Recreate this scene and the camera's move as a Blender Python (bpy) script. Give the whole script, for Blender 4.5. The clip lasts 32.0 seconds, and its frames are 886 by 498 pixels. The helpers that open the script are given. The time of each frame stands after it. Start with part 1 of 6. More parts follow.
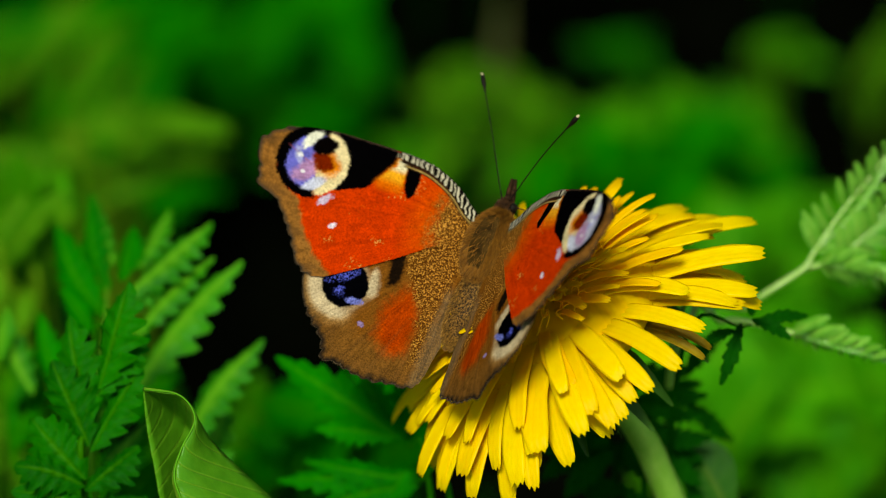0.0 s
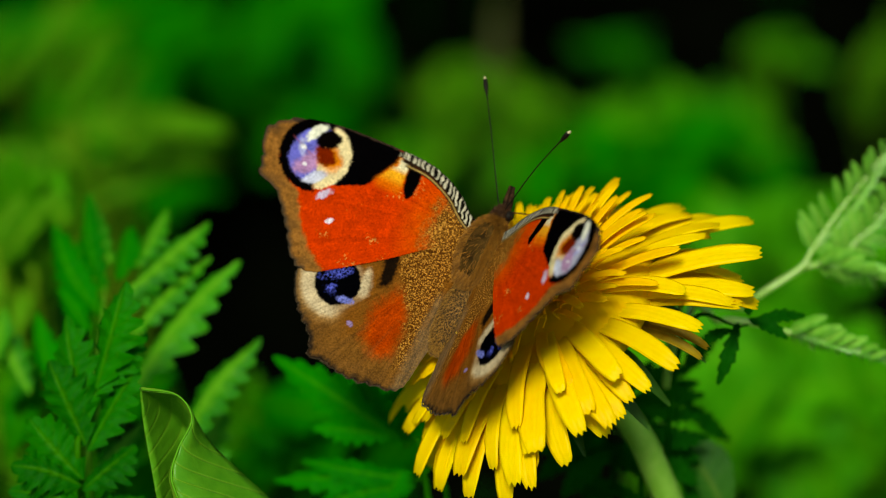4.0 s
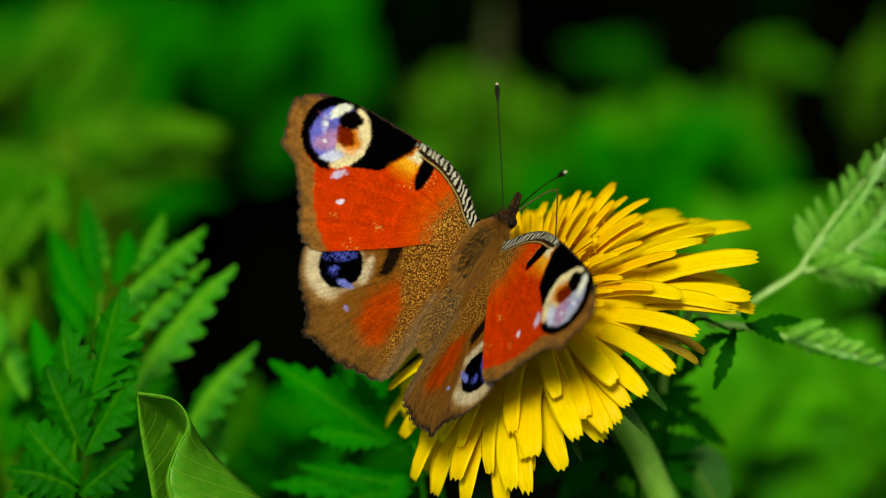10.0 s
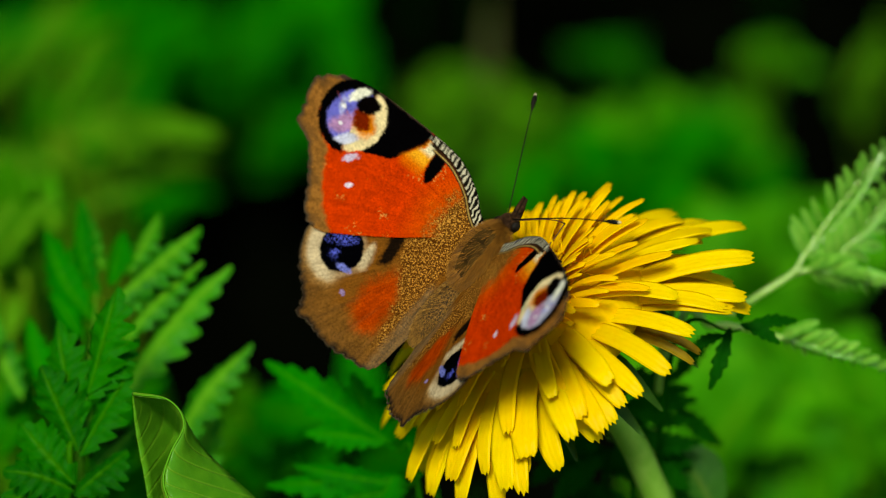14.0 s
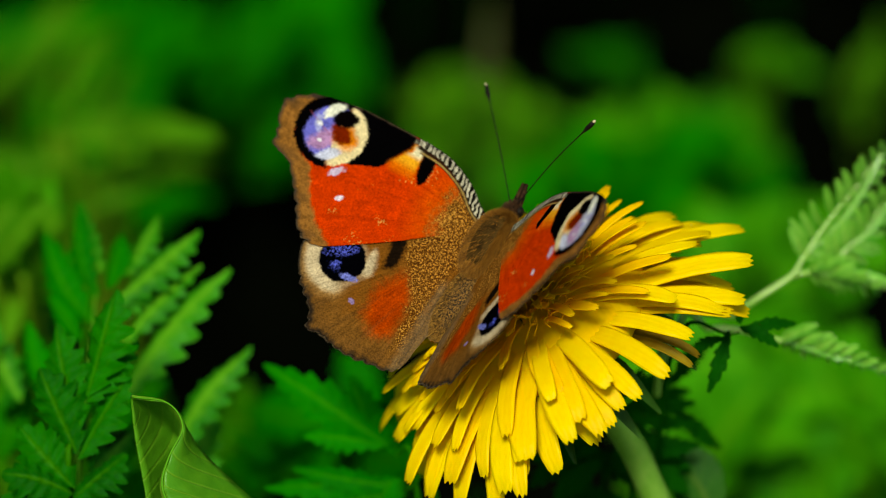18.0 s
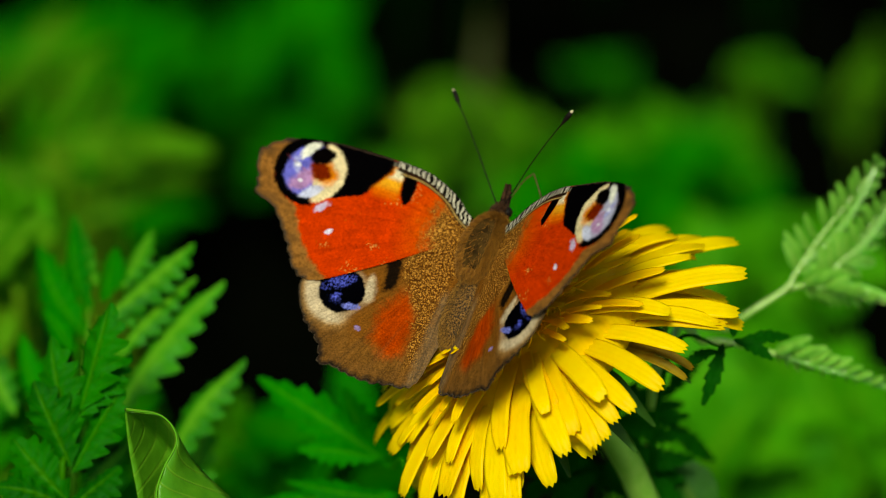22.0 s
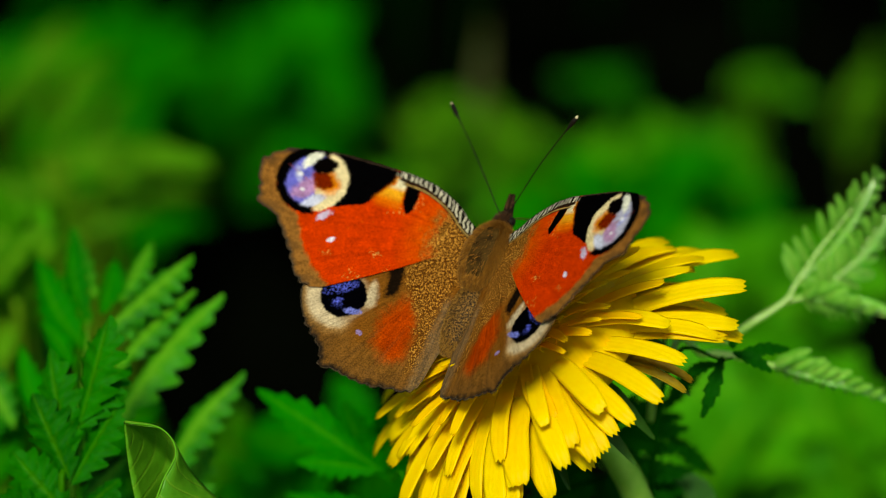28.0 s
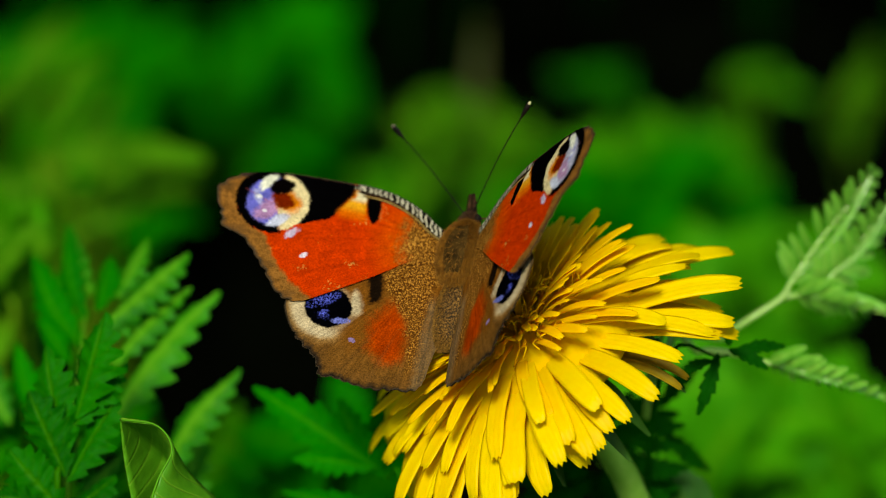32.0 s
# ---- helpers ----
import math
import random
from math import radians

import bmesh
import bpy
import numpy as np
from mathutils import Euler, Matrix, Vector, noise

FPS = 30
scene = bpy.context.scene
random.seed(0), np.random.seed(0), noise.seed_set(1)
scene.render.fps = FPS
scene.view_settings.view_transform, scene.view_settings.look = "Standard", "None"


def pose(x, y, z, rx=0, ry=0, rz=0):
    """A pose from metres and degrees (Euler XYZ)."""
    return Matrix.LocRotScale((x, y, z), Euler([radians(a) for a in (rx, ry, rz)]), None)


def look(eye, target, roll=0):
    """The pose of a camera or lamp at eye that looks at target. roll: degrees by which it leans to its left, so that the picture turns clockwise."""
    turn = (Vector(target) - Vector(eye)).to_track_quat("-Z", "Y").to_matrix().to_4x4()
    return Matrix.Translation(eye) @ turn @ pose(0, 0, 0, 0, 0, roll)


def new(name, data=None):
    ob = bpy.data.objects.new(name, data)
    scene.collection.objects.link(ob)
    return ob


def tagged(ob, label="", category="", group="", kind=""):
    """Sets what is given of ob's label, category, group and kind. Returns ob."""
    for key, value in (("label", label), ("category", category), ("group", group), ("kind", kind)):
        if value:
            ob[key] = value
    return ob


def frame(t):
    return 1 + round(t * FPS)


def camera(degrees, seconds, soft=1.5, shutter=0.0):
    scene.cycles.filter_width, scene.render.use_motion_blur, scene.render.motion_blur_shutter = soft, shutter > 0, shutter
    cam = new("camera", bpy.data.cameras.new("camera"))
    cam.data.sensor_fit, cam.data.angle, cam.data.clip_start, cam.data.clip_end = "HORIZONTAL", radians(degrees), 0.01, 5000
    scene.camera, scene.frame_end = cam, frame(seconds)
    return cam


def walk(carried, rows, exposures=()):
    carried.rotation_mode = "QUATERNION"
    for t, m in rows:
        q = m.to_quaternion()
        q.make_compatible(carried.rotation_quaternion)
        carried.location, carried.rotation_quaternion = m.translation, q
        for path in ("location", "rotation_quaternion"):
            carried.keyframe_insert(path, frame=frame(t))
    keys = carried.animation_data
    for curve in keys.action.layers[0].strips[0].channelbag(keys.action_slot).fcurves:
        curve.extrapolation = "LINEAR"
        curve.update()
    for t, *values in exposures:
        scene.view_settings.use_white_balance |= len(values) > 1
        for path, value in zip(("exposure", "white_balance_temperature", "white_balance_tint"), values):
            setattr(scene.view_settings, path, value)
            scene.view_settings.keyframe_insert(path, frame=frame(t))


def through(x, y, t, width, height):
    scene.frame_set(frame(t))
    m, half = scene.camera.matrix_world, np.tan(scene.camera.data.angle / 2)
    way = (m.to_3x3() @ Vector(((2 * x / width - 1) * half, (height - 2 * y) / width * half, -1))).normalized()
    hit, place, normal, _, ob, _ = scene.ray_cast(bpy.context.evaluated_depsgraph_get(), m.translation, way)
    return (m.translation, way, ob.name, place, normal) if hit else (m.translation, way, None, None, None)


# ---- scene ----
# ---- the camera and its walk ----
cam = camera(12, 32.0, soft=0.9)
cam.data.dof.use_dof = True
cam.data.dof.focus_distance = 0.566
cam.data.dof.aperture_fstop = 11.0
EYE = Vector((0.0, -0.4945, 0.5355))
AIM = Vector((0.0, 0.0, 0.2500))
RIGHT, UP, BACK = Vector((1, 0, 0)), Vector((0, 0.5, 0.8660254)), Vector((0, -0.8660254, 0.5))
walk(cam, [
    (0, pose(0.0, -0.4945, 0.5355, 60.000, -0.000, 0.000)), (0.5, pose(0.0, -0.4945, 0.5355, 59.994, -0.015, -0.026)),
    (1, pose(0.0, -0.4945, 0.5355, 59.986, -0.018, -0.031)), (1.5, pose(0.0, -0.4945, 0.5355, 59.983, -0.024, -0.041)),
    (2, pose(0.0, -0.4945, 0.5355, 59.982, -0.024, -0.041)), (2.5, pose(0.0, -0.4945, 0.5355, 59.977, -0.025, -0.043)),
    (3, pose(0.0, -0.4945, 0.5355, 59.982, -0.024, -0.041)), (3.5, pose(0.0, -0.4945, 0.5355, 59.988, -0.021, -0.037)),
    (5.5, pose(0.0, -0.4945, 0.5355, 60.018, -0.019, -0.033)), (6, pose(0.0, -0.4945, 0.5355, 60.026, -0.026, -0.046)),
    (6.5, pose(0.0, -0.4945, 0.5355, 60.031, -0.032, -0.055)), (7, pose(0.0, -0.4945, 0.5355, 60.029, -0.031, -0.054)),
    (7.5, pose(0.0, -0.4945, 0.5355, 60.029, -0.033, -0.057)), (8, pose(0.0, -0.4945, 0.5355, 60.028, -0.031, -0.053)),
    (8.5, pose(0.0, -0.4945, 0.5355, 60.036, -0.034, -0.059)), (9, pose(0.0, -0.4945, 0.5355, 60.049, -0.040, -0.070)),
    (9.5, pose(0.0, -0.4945, 0.5355, 60.058, -0.044, -0.075)), (10, pose(0.0, -0.4945, 0.5355, 60.058, -0.044, -0.075)),
    (10.5, pose(0.0, -0.4945, 0.5355, 60.082, -0.044, -0.076)), (11, pose(0.0, -0.4945, 0.5355, 60.075, -0.034, -0.060)),
    (11.5, pose(0.0, -0.4945, 0.5355, 60.069, -0.040, -0.069)), (12, pose(0.0, -0.4945, 0.5355, 60.048, -0.046, -0.080)),
    (12.5, pose(0.0, -0.4945, 0.5355, 60.036, -0.053, -0.092)), (13, pose(0.0, -0.4945, 0.5355, 60.050, -0.062, -0.107)),
    (13.5, pose(0.0, -0.4945, 0.5355, 60.058, -0.070, -0.121)), (14, pose(0.0, -0.4945, 0.5355, 60.064, -0.074, -0.128)),
    (14.5, pose(0.0, -0.4945, 0.5355, 60.085, -0.075, -0.131)), (16.5, pose(0.0, -0.4945, 0.5355, 60.079, -0.071, -0.124)),
    (17, pose(0.0, -0.4945, 0.5355, 60.089, -0.073, -0.127)), (17.5, pose(0.0, -0.4945, 0.5355, 60.085, -0.076, -0.131)),
    (18, pose(0.0, -0.4945, 0.5355, 60.103, -0.082, -0.142)), (18.5, pose(0.0, -0.4945, 0.5355, 60.112, -0.093, -0.161)),
    (19, pose(0.0, -0.4945, 0.5355, 60.128, -0.084, -0.146)), (19.5, pose(0.0, -0.4945, 0.5355, 60.135, -0.081, -0.140)),
    (20, pose(0.0, -0.4945, 0.5355, 60.146, -0.081, -0.140)), (20.5, pose(0.0, -0.4945, 0.5355, 60.175, -0.090, -0.156)),
    (21, pose(0.0, -0.4945, 0.5355, 60.200, -0.102, -0.176)), (21.5, pose(0.0, -0.4945, 0.5355, 60.231, -0.112, -0.194)),
    (22, pose(0.0, -0.4945, 0.5355, 60.279, -0.122, -0.211)), (22.5, pose(0.0, -0.4945, 0.5355, 60.317, -0.121, -0.210)),
    (23, pose(0.0, -0.4945, 0.5355, 60.359, -0.114, -0.197)), (23.5, pose(0.0, -0.4945, 0.5355, 60.368, -0.110, -0.191)),
    (24, pose(0.0, -0.4945, 0.5355, 60.381, -0.105, -0.182)), (24.5, pose(0.0, -0.4945, 0.5355, 60.395, -0.105, -0.181)),
    (25, pose(0.0, -0.4945, 0.5355, 60.409, -0.104, -0.181)), (25.5, pose(0.0, -0.4945, 0.5355, 60.423, -0.102, -0.176)),
    (27.5, pose(0.0, -0.4945, 0.5355, 60.444, -0.126, -0.218)), (28, pose(0.0, -0.4945, 0.5355, 60.449, -0.127, -0.220)),
    (28.5, pose(0.0, -0.4945, 0.5355, 60.449, -0.138, -0.239)), (29, pose(0.0, -0.4945, 0.5355, 60.443, -0.140, -0.242)),
    (29.5, pose(0.0, -0.4945, 0.5355, 60.439, -0.152, -0.263)), (30, pose(0.0, -0.4945, 0.5355, 60.436, -0.152, -0.264)),
    (30.5, pose(0.0, -0.4945, 0.5355, 60.431, -0.157, -0.272)), (31, pose(0.0, -0.4945, 0.5355, 60.425, -0.152, -0.264)),
    (31.5, pose(0.0, -0.4945, 0.5355, 60.417, -0.154, -0.266)), (32, pose(0.0, -0.4945, 0.5355, 60.410, -0.155, -0.269)),
], exposures=[(0, 0.0, 7200, -12), (32, 0.0, 7200, -12)])

# ---- light ----
world = bpy.data.worlds.new("sky")
scene.world = world
world.use_nodes = True
SUN_WAY = (RIGHT * -0.12 + UP * 0.33 + BACK * 0.93).normalized()
_n = world.node_tree.nodes
_sky = _n.new("ShaderNodeTexSky")
_sky.sky_type, _sky.sun_disc = "NISHITA", False
_sky.sun_elevation = math.asin(SUN_WAY.z)
_sky.sun_rotation = math.atan2(SUN_WAY.x, SUN_WAY.y)
_n["Background"].inputs[1].default_value = 0.10
world.node_tree.links.new(_sky.outputs[0], _n["Background"].inputs[0])
sun_data = bpy.data.lights.new("sun", "SUN")
sun_data.energy, sun_data.angle, sun_data.color = 4.3, radians(13.0), (1.0, 0.95, 0.87)
sun = new("sun", sun_data)
sun.matrix_world = look(SUN_WAY * 5, (0, 0, 0))
scene.view_settings.exposure = 0.0


# ---- plan: millimetres right and up in the plane of the flower, and millimetres away behind it ----
def place(r, u, away=0.0):
    p = AIM + (RIGHT * r + UP * u) * 0.001
    return EYE + (p - EYE) * (1.0 + away / 571.0)


FLOWER = place(15.4, -9.6, 9)
FLOWER_AXIS = (RIGHT * -0.49 + UP * 0.66 + BACK * 0.57).normalized()


# ---- materials ----
def material(name, rough=0.6, spec=0.3):
    m = bpy.data.materials.new(name)
    m.use_nodes = True
    p = m.node_tree.nodes["Principled BSDF"]
    p.inputs["Roughness"].default_value = rough
    p.inputs["Specular IOR Level"].default_value = spec
    return m, m.node_tree.nodes, m.node_tree.links, p


def ramp_of(nodes, stops):
    r = nodes.new("ShaderNodeValToRGB")
    r.color_ramp.elements[0].position, r.color_ramp.elements[0].color = stops[0][0], (*stops[0][1], 1)
    r.color_ramp.elements[1].position, r.color_ramp.elements[1].color = stops[-1][0], (*stops[-1][1], 1)
    for at, c in stops[1:-1]:
        e = r.color_ramp.elements.new(at)
        e.color = (*c, 1)
    return r


def noise_node(nodes, links, scale, detail=4.0, coords="Object"):
    c = nodes.new("ShaderNodeTexCoord")
    t = nodes.new("ShaderNodeTexNoise")
    t.inputs["Scale"].default_value, t.inputs["Detail"].default_value = scale, detail
    links.new(c.outputs[coords], t.inputs["Vector"])
    return t


def bump_from(nodes, links, socket, p, strength, distance):
    b = nodes.new("ShaderNodeBump")
    b.inputs["Strength"].default_value, b.inputs["Distance"].default_value = strength, distance
    links.new(socket, b.inputs["Height"])
    links.new(b.outputs[0], p.inputs["Normal"])


def leaf_material(name, dark, light, scale=900.0, rough=0.45, through=0.3, spread=0.35, gloss=0.12, rib_width=0.16, veins=1.0):
    """A leaf: two greens mottled at two scales, veins as fine relief, some light through the blade."""
    m, nodes, links, p = material(name, rough, gloss)
    n1 = noise_node(nodes, links, scale, 5.0)
    n2 = noise_node(nodes, links, scale * 0.12, 2.0)
    info = nodes.new("ShaderNodeObjectInfo")
    mix = nodes.new("ShaderNodeMath"); mix.operation = "MULTIPLY_ADD"
    links.new(n1.outputs[0], mix.inputs[0]); mix.inputs[1].default_value = 0.5
    add = nodes.new("ShaderNodeMath"); add.operation = "MULTIPLY"; add.inputs[1].default_value = 0.5
    links.new(n2.outputs[0], add.inputs[0]); links.new(add.outputs[0], mix.inputs[2])
    rnd = nodes.new("ShaderNodeMath"); rnd.operation = "MULTIPLY_ADD"
    links.new(info.outputs["Random"], rnd.inputs[0]); rnd.inputs[1].default_value = spread
    links.new(mix.outputs[0], rnd.inputs[2])
    r = ramp_of(nodes, [(0.35, dark), (0.95, light)])
    links.new(rnd.outputs[0], r.inputs[0])
    # midrib and side veins, paler than the blade
    at = nodes.new("ShaderNodeAttribute"); at.attribute_name = "vein"
    sep = nodes.new("ShaderNodeSeparateColor"); links.new(at.outputs["Color"], sep.inputs[0])
    rib = nodes.new("ShaderNodeMapRange"); rib.inputs[1].default_value, rib.inputs[2].default_value = rib_width, rib_width * 0.12
    links.new(sep.outputs[0], rib.inputs[0])
    run = nodes.new("ShaderNodeMath"); run.operation = "MULTIPLY_ADD"; run.inputs[1].default_value = 9.0
    back = nodes.new("ShaderNodeMath"); back.operation = "MULTIPLY"; back.inputs[1].default_value = -1.6
    links.new(sep.outputs[0], back.inputs[0]); links.new(sep.outputs[1], run.inputs[0]); links.new(back.outputs[0], run.inputs[2])
    ping = nodes.new("ShaderNodeMath"); ping.operation = "PINGPONG"; ping.inputs[1].default_value = 0.5
    links.new(run.outputs[0], ping.inputs[0])
    side = nodes.new("ShaderNodeMapRange"); side.inputs[1].default_value, side.inputs[2].default_value = 0.10, 0.0
    side.inputs[4].default_value = 0.55
    links.new(ping.outputs[0], side.inputs[0])
    vein = nodes.new("ShaderNodeMath"); vein.operation = "MAXIMUM"
    links.new(rib.outputs[0], vein.inputs[0]); links.new(side.outputs[0], vein.inputs[1])
    pale = nodes.new("ShaderNodeMix"); pale.data_type = "RGBA"
    half = nodes.new("ShaderNodeMath"); half.operation = "MULTIPLY"; half.inputs[1].default_value = 0.5 * veins
    links.new(vein.outputs[0], half.inputs[0]); links.new(half.outputs[0], pale.inputs[0])
    links.new(r.outputs[0], pale.inputs[6]); pale.inputs[7].default_value = (light[0] * 2 + 0.03, light[1] * 1.25, light[2] * 2, 1)
    links.new(pale.outputs[2], p.inputs["Base Color"])
    relief = nodes.new("ShaderNodeMath"); relief.operation = "MULTIPLY_ADD"; relief.inputs[1].default_value = -0.8
    links.new(vein.outputs[0], relief.inputs[0]); links.new(n1.outputs[0], relief.inputs[2])
    bump_from(nodes, links, relief.outputs[0], p, 0.5, 0.0004)
    t = nodes.new("ShaderNodeBsdfTranslucent")
    links.new(pale.outputs[2], t.inputs[0])
    s = nodes.new("ShaderNodeMixShader"); s.inputs[0].default_value = through
    links.new(p.outputs[0], s.inputs[1]); links.new(t.outputs[0], s.inputs[2])
    links.new(s.outputs[0], nodes["Material Output"].inputs[0])
    return m


LEAF_DEEP = leaf_material("deep green leaf", (0.002, 0.060, 0.0006), (0.015, 0.19, 0.001), gloss=0.05, rough=0.55)
LEAF_DARK = leaf_material("dark toothed leaf", (0.002, 0.055, 0.0005), (0.015, 0.18, 0.001), gloss=0.05, rough=0.55)
LEAF_MID = leaf_material("green leaf", (0.002, 0.085, 0.0006), (0.012, 0.22, 0.001), gloss=0.04, rough=0.6)
# wide pale ribs paint lit ridges and whitish highlights into the colour
LEAF_LIGHT = leaf_material("light green leaf", (0.012, 0.14, 0.002), (0.055, 0.30, 0.008), rough=0.45, gloss=0.08, rib_width=0.55, veins=1.5)
LEAF_YELLOW = leaf_material("yellow-green leaf", (0.03, 0.155, 0.003), (0.10, 0.295, 0.009), gloss=0.04, rough=0.6)
LEAF_SOFT = leaf_material("soft broad leaf", (0.018, 0.14, 0.002), (0.07, 0.32, 0.006), gloss=0.05, rough=0.6)
LEAF_PALE = leaf_material("pale green leaf", (0.012, 0.08, 0.004), (0.05, 0.17, 0.012))
LEAF_FRESH = leaf_material("fresh smooth leaf", (0.025, 0.17, 0.005), (0.14, 0.37, 0.018), scale=450.0, rough=0.38, gloss=0.2)
LEAF_FERN = leaf_material("glossy fern leaf", (0.08, 0.32, 0.010), (0.22, 0.52, 0.06), rough=0.30, gloss=1.0, rib_width=0.3, through=0.2)
LEAF_OLIVE = leaf_material("olive stalk", (0.03, 0.035, 0.004), (0.07, 0.075, 0.01), veins=0.0)
# dark and nearly opaque, so the added herbs pass little light to the soil
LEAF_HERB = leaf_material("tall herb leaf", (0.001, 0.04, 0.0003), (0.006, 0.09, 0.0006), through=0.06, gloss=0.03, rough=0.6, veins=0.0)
# darker copy of the leaf greens, with shade put into the colour
LEAF_SHADE = leaf_material("leaf darkened for shade", (0.002, 0.035, 0.0006), (0.008, 0.085, 0.001), through=0.1, gloss=0.02, rough=0.6, veins=0.0)
GRASS = leaf_material("meadow grass", (0.01, 0.10, 0.001), (0.05, 0.25, 0.004), gloss=0.05, veins=0.0)
STEM = leaf_material("pale stem", (0.16, 0.36, 0.03), (0.34, 0.54, 0.10), scale=500, through=0.15, veins=0.0)
BRACT = leaf_material("green bract", (0.010, 0.05, 0.004), (0.04, 0.11, 0.008), scale=600, through=0.1, veins=0.0)
STALK = leaf_material("stalk green", (0.08, 0.17, 0.015), (0.22, 0.34, 0.06), scale=600, through=0.1, veins=0.0)


def petal_material(name, deep, bright):
    m, nodes, links, p = material(name, 0.55, 0.2)
    n = noise_node(nodes, links, 700.0, 4.0)
    info = nodes.new("ShaderNodeObjectInfo")
    a = nodes.new("ShaderNodeMath"); a.operation = "MULTIPLY_ADD"; a.inputs[1].default_value = 0.5
    links.new(info.outputs["Random"], a.inputs[0]); links.new(n.outputs[0], a.inputs[2])
    r = ramp_of(nodes, [(0.3, deep), (1.0, bright)])
    links.new(a.outputs[0], r.inputs[0]); links.new(r.outputs[0], p.inputs["Base Color"])
    c = nodes.new("ShaderNodeTexCoord")
    w = nodes.new("ShaderNodeTexWave")
    w.bands_direction = "Y"; w.inputs["Scale"].default_value = 420.0; w.inputs["Distortion"].default_value = 0.6
    links.new(c.outputs["Object"], w.inputs["Vector"])
    bump_from(nodes, links, w.outputs["Fac"], p, 0.12, 0.0002)
    t = nodes.new("ShaderNodeBsdfTranslucent"); links.new(r.outputs[0], t.inputs[0])
    s = nodes.new("ShaderNodeMixShader"); s.inputs[0].default_value = 0.42
    links.new(p.outputs[0], s.inputs[1]); links.new(t.outputs[0], s.inputs[2])
    links.new(s.outputs[0], nodes["Material Output"].inputs[0])
    return m


PETAL = petal_material("yellow petal", (0.92, 0.62, 0.002), (0.95, 0.72, 0.003))
PETAL_WARM = petal_material("warm yellow petal", (0.92, 0.56, 0.001), (0.95, 0.65, 0.002))
PETAL_FADED = petal_material("faded petal", (0.28, 0.15, 0.002), (0.45, 0.30, 0.01))


def wing_material():
    """Scaled wing: the pattern is in the mesh's colours; fine scales, gold flecks and grain come from here."""
    m, nodes, links, p = material("wing scales", 0.9, 0.0)
    at = nodes.new("ShaderNodeAttribute"); at.attribute_name = "pattern"
    c = nodes.new("ShaderNodeTexCoord")
    fine = nodes.new("ShaderNodeTexNoise"); fine.inputs["Scale"].default_value = 4800.0; fine.inputs["Detail"].default_value = 2.0
    links.new(c.outputs["Object"], fine.inputs["Vector"])
    mid = nodes.new("ShaderNodeTexNoise"); mid.inputs["Scale"].default_value = 700.0; mid.inputs["Detail"].default_value = 4.0
    links.new(c.outputs["Object"], mid.inputs["Vector"])
    fleck = nodes.new("ShaderNodeTexNoise"); fleck.inputs["Scale"].default_value = 5600.0; fleck.inputs["Detail"].default_value = 1.0
    links.new(c.outputs["Object"], fleck.inputs["Vector"])
    # grain
    g = nodes.new("ShaderNodeMapRange"); g.inputs[1].default_value, g.inputs[2].default_value = 0.3, 0.7
    g.inputs[3].default_value, g.inputs[4].default_value = 0.66, 1.34
    links.new(fine.outputs[0], g.inputs[0])
    g2 = nodes.new("ShaderNodeMapRange"); g2.inputs[1].default_value, g2.inputs[2].default_value = 0.3, 0.7
    g2.inputs[3].default_value, g2.inputs[4].default_value = 0.85, 1.15
    links.new(mid.outputs[0], g2.inputs[0])
    mul = nodes.new("ShaderNodeMath"); mul.operation = "MULTIPLY"
    links.new(g.outputs[0], mul.inputs[0]); links.new(g2.outputs[0], mul.inputs[1])
    sc = nodes.new("ShaderNodeVectorMath"); sc.operation = "SCALE"
    links.new(at.outputs["Color"], sc.inputs[0]); links.new(mul.outputs[0], sc.inputs["Scale"])
    th = nodes.new("ShaderNodeMapRange"); th.inputs[1].default_value, th.inputs[2].default_value = 0.52, 0.64
    links.new(fleck.outputs[0], th.inputs[0])
    k = nodes.new("ShaderNodeMath"); k.operation = "MULTIPLY"
    links.new(th.outputs[0], k.inputs[0]); links.new(at.outputs["Alpha"], k.inputs[1])
    mix = nodes.new("ShaderNodeMix"); mix.data_type = "RGBA"
    links.new(k.outputs[0], mix.inputs[0]); links.new(sc.outputs[0], mix.inputs[6])
    mix.inputs[7].default_value = (0.46, 0.205, 0.036, 1)
    links.new(mix.outputs[2], p.inputs["Base Color"])
    bump_from(nodes, links, fine.outputs[0], p, 0.3, 0.0001)
    return m


WING = wing_material()


def plain(name, dark, light, scale, rough=0.6, bump=0.4, depth=0.0003, spec=0.3):
    m, nodes, links, p = material(name, rough, spec)
    n = noise_node(nodes, links, scale, 5.0)
    r = ramp_of(nodes, [(0.35, dark), (0.68, light)])
    links.new(n.outputs[0], r.inputs[0]); links.new(r.outputs[0], p.inputs["Base Color"])
    bump_from(nodes, links, n.outputs[0], p, bump, depth)
    return m


WING_UNDER = plain("dark wing underside", (0.008, 0.006, 0.005), (0.035, 0.026, 0.02), 1500.0)


def fur(name, dark, light):
    m, nodes, links, p = material(name, 0.6, 0.2)
    g = nodes.new("ShaderNodeNewGeometry")
    r = ramp_of(nodes, [(0.0, dark), (1.0, light)])
    links.new(g.outputs["Random Per Island"], r.inputs[0]); links.new(r.outputs[0], p.inputs["Base Color"])
    return m


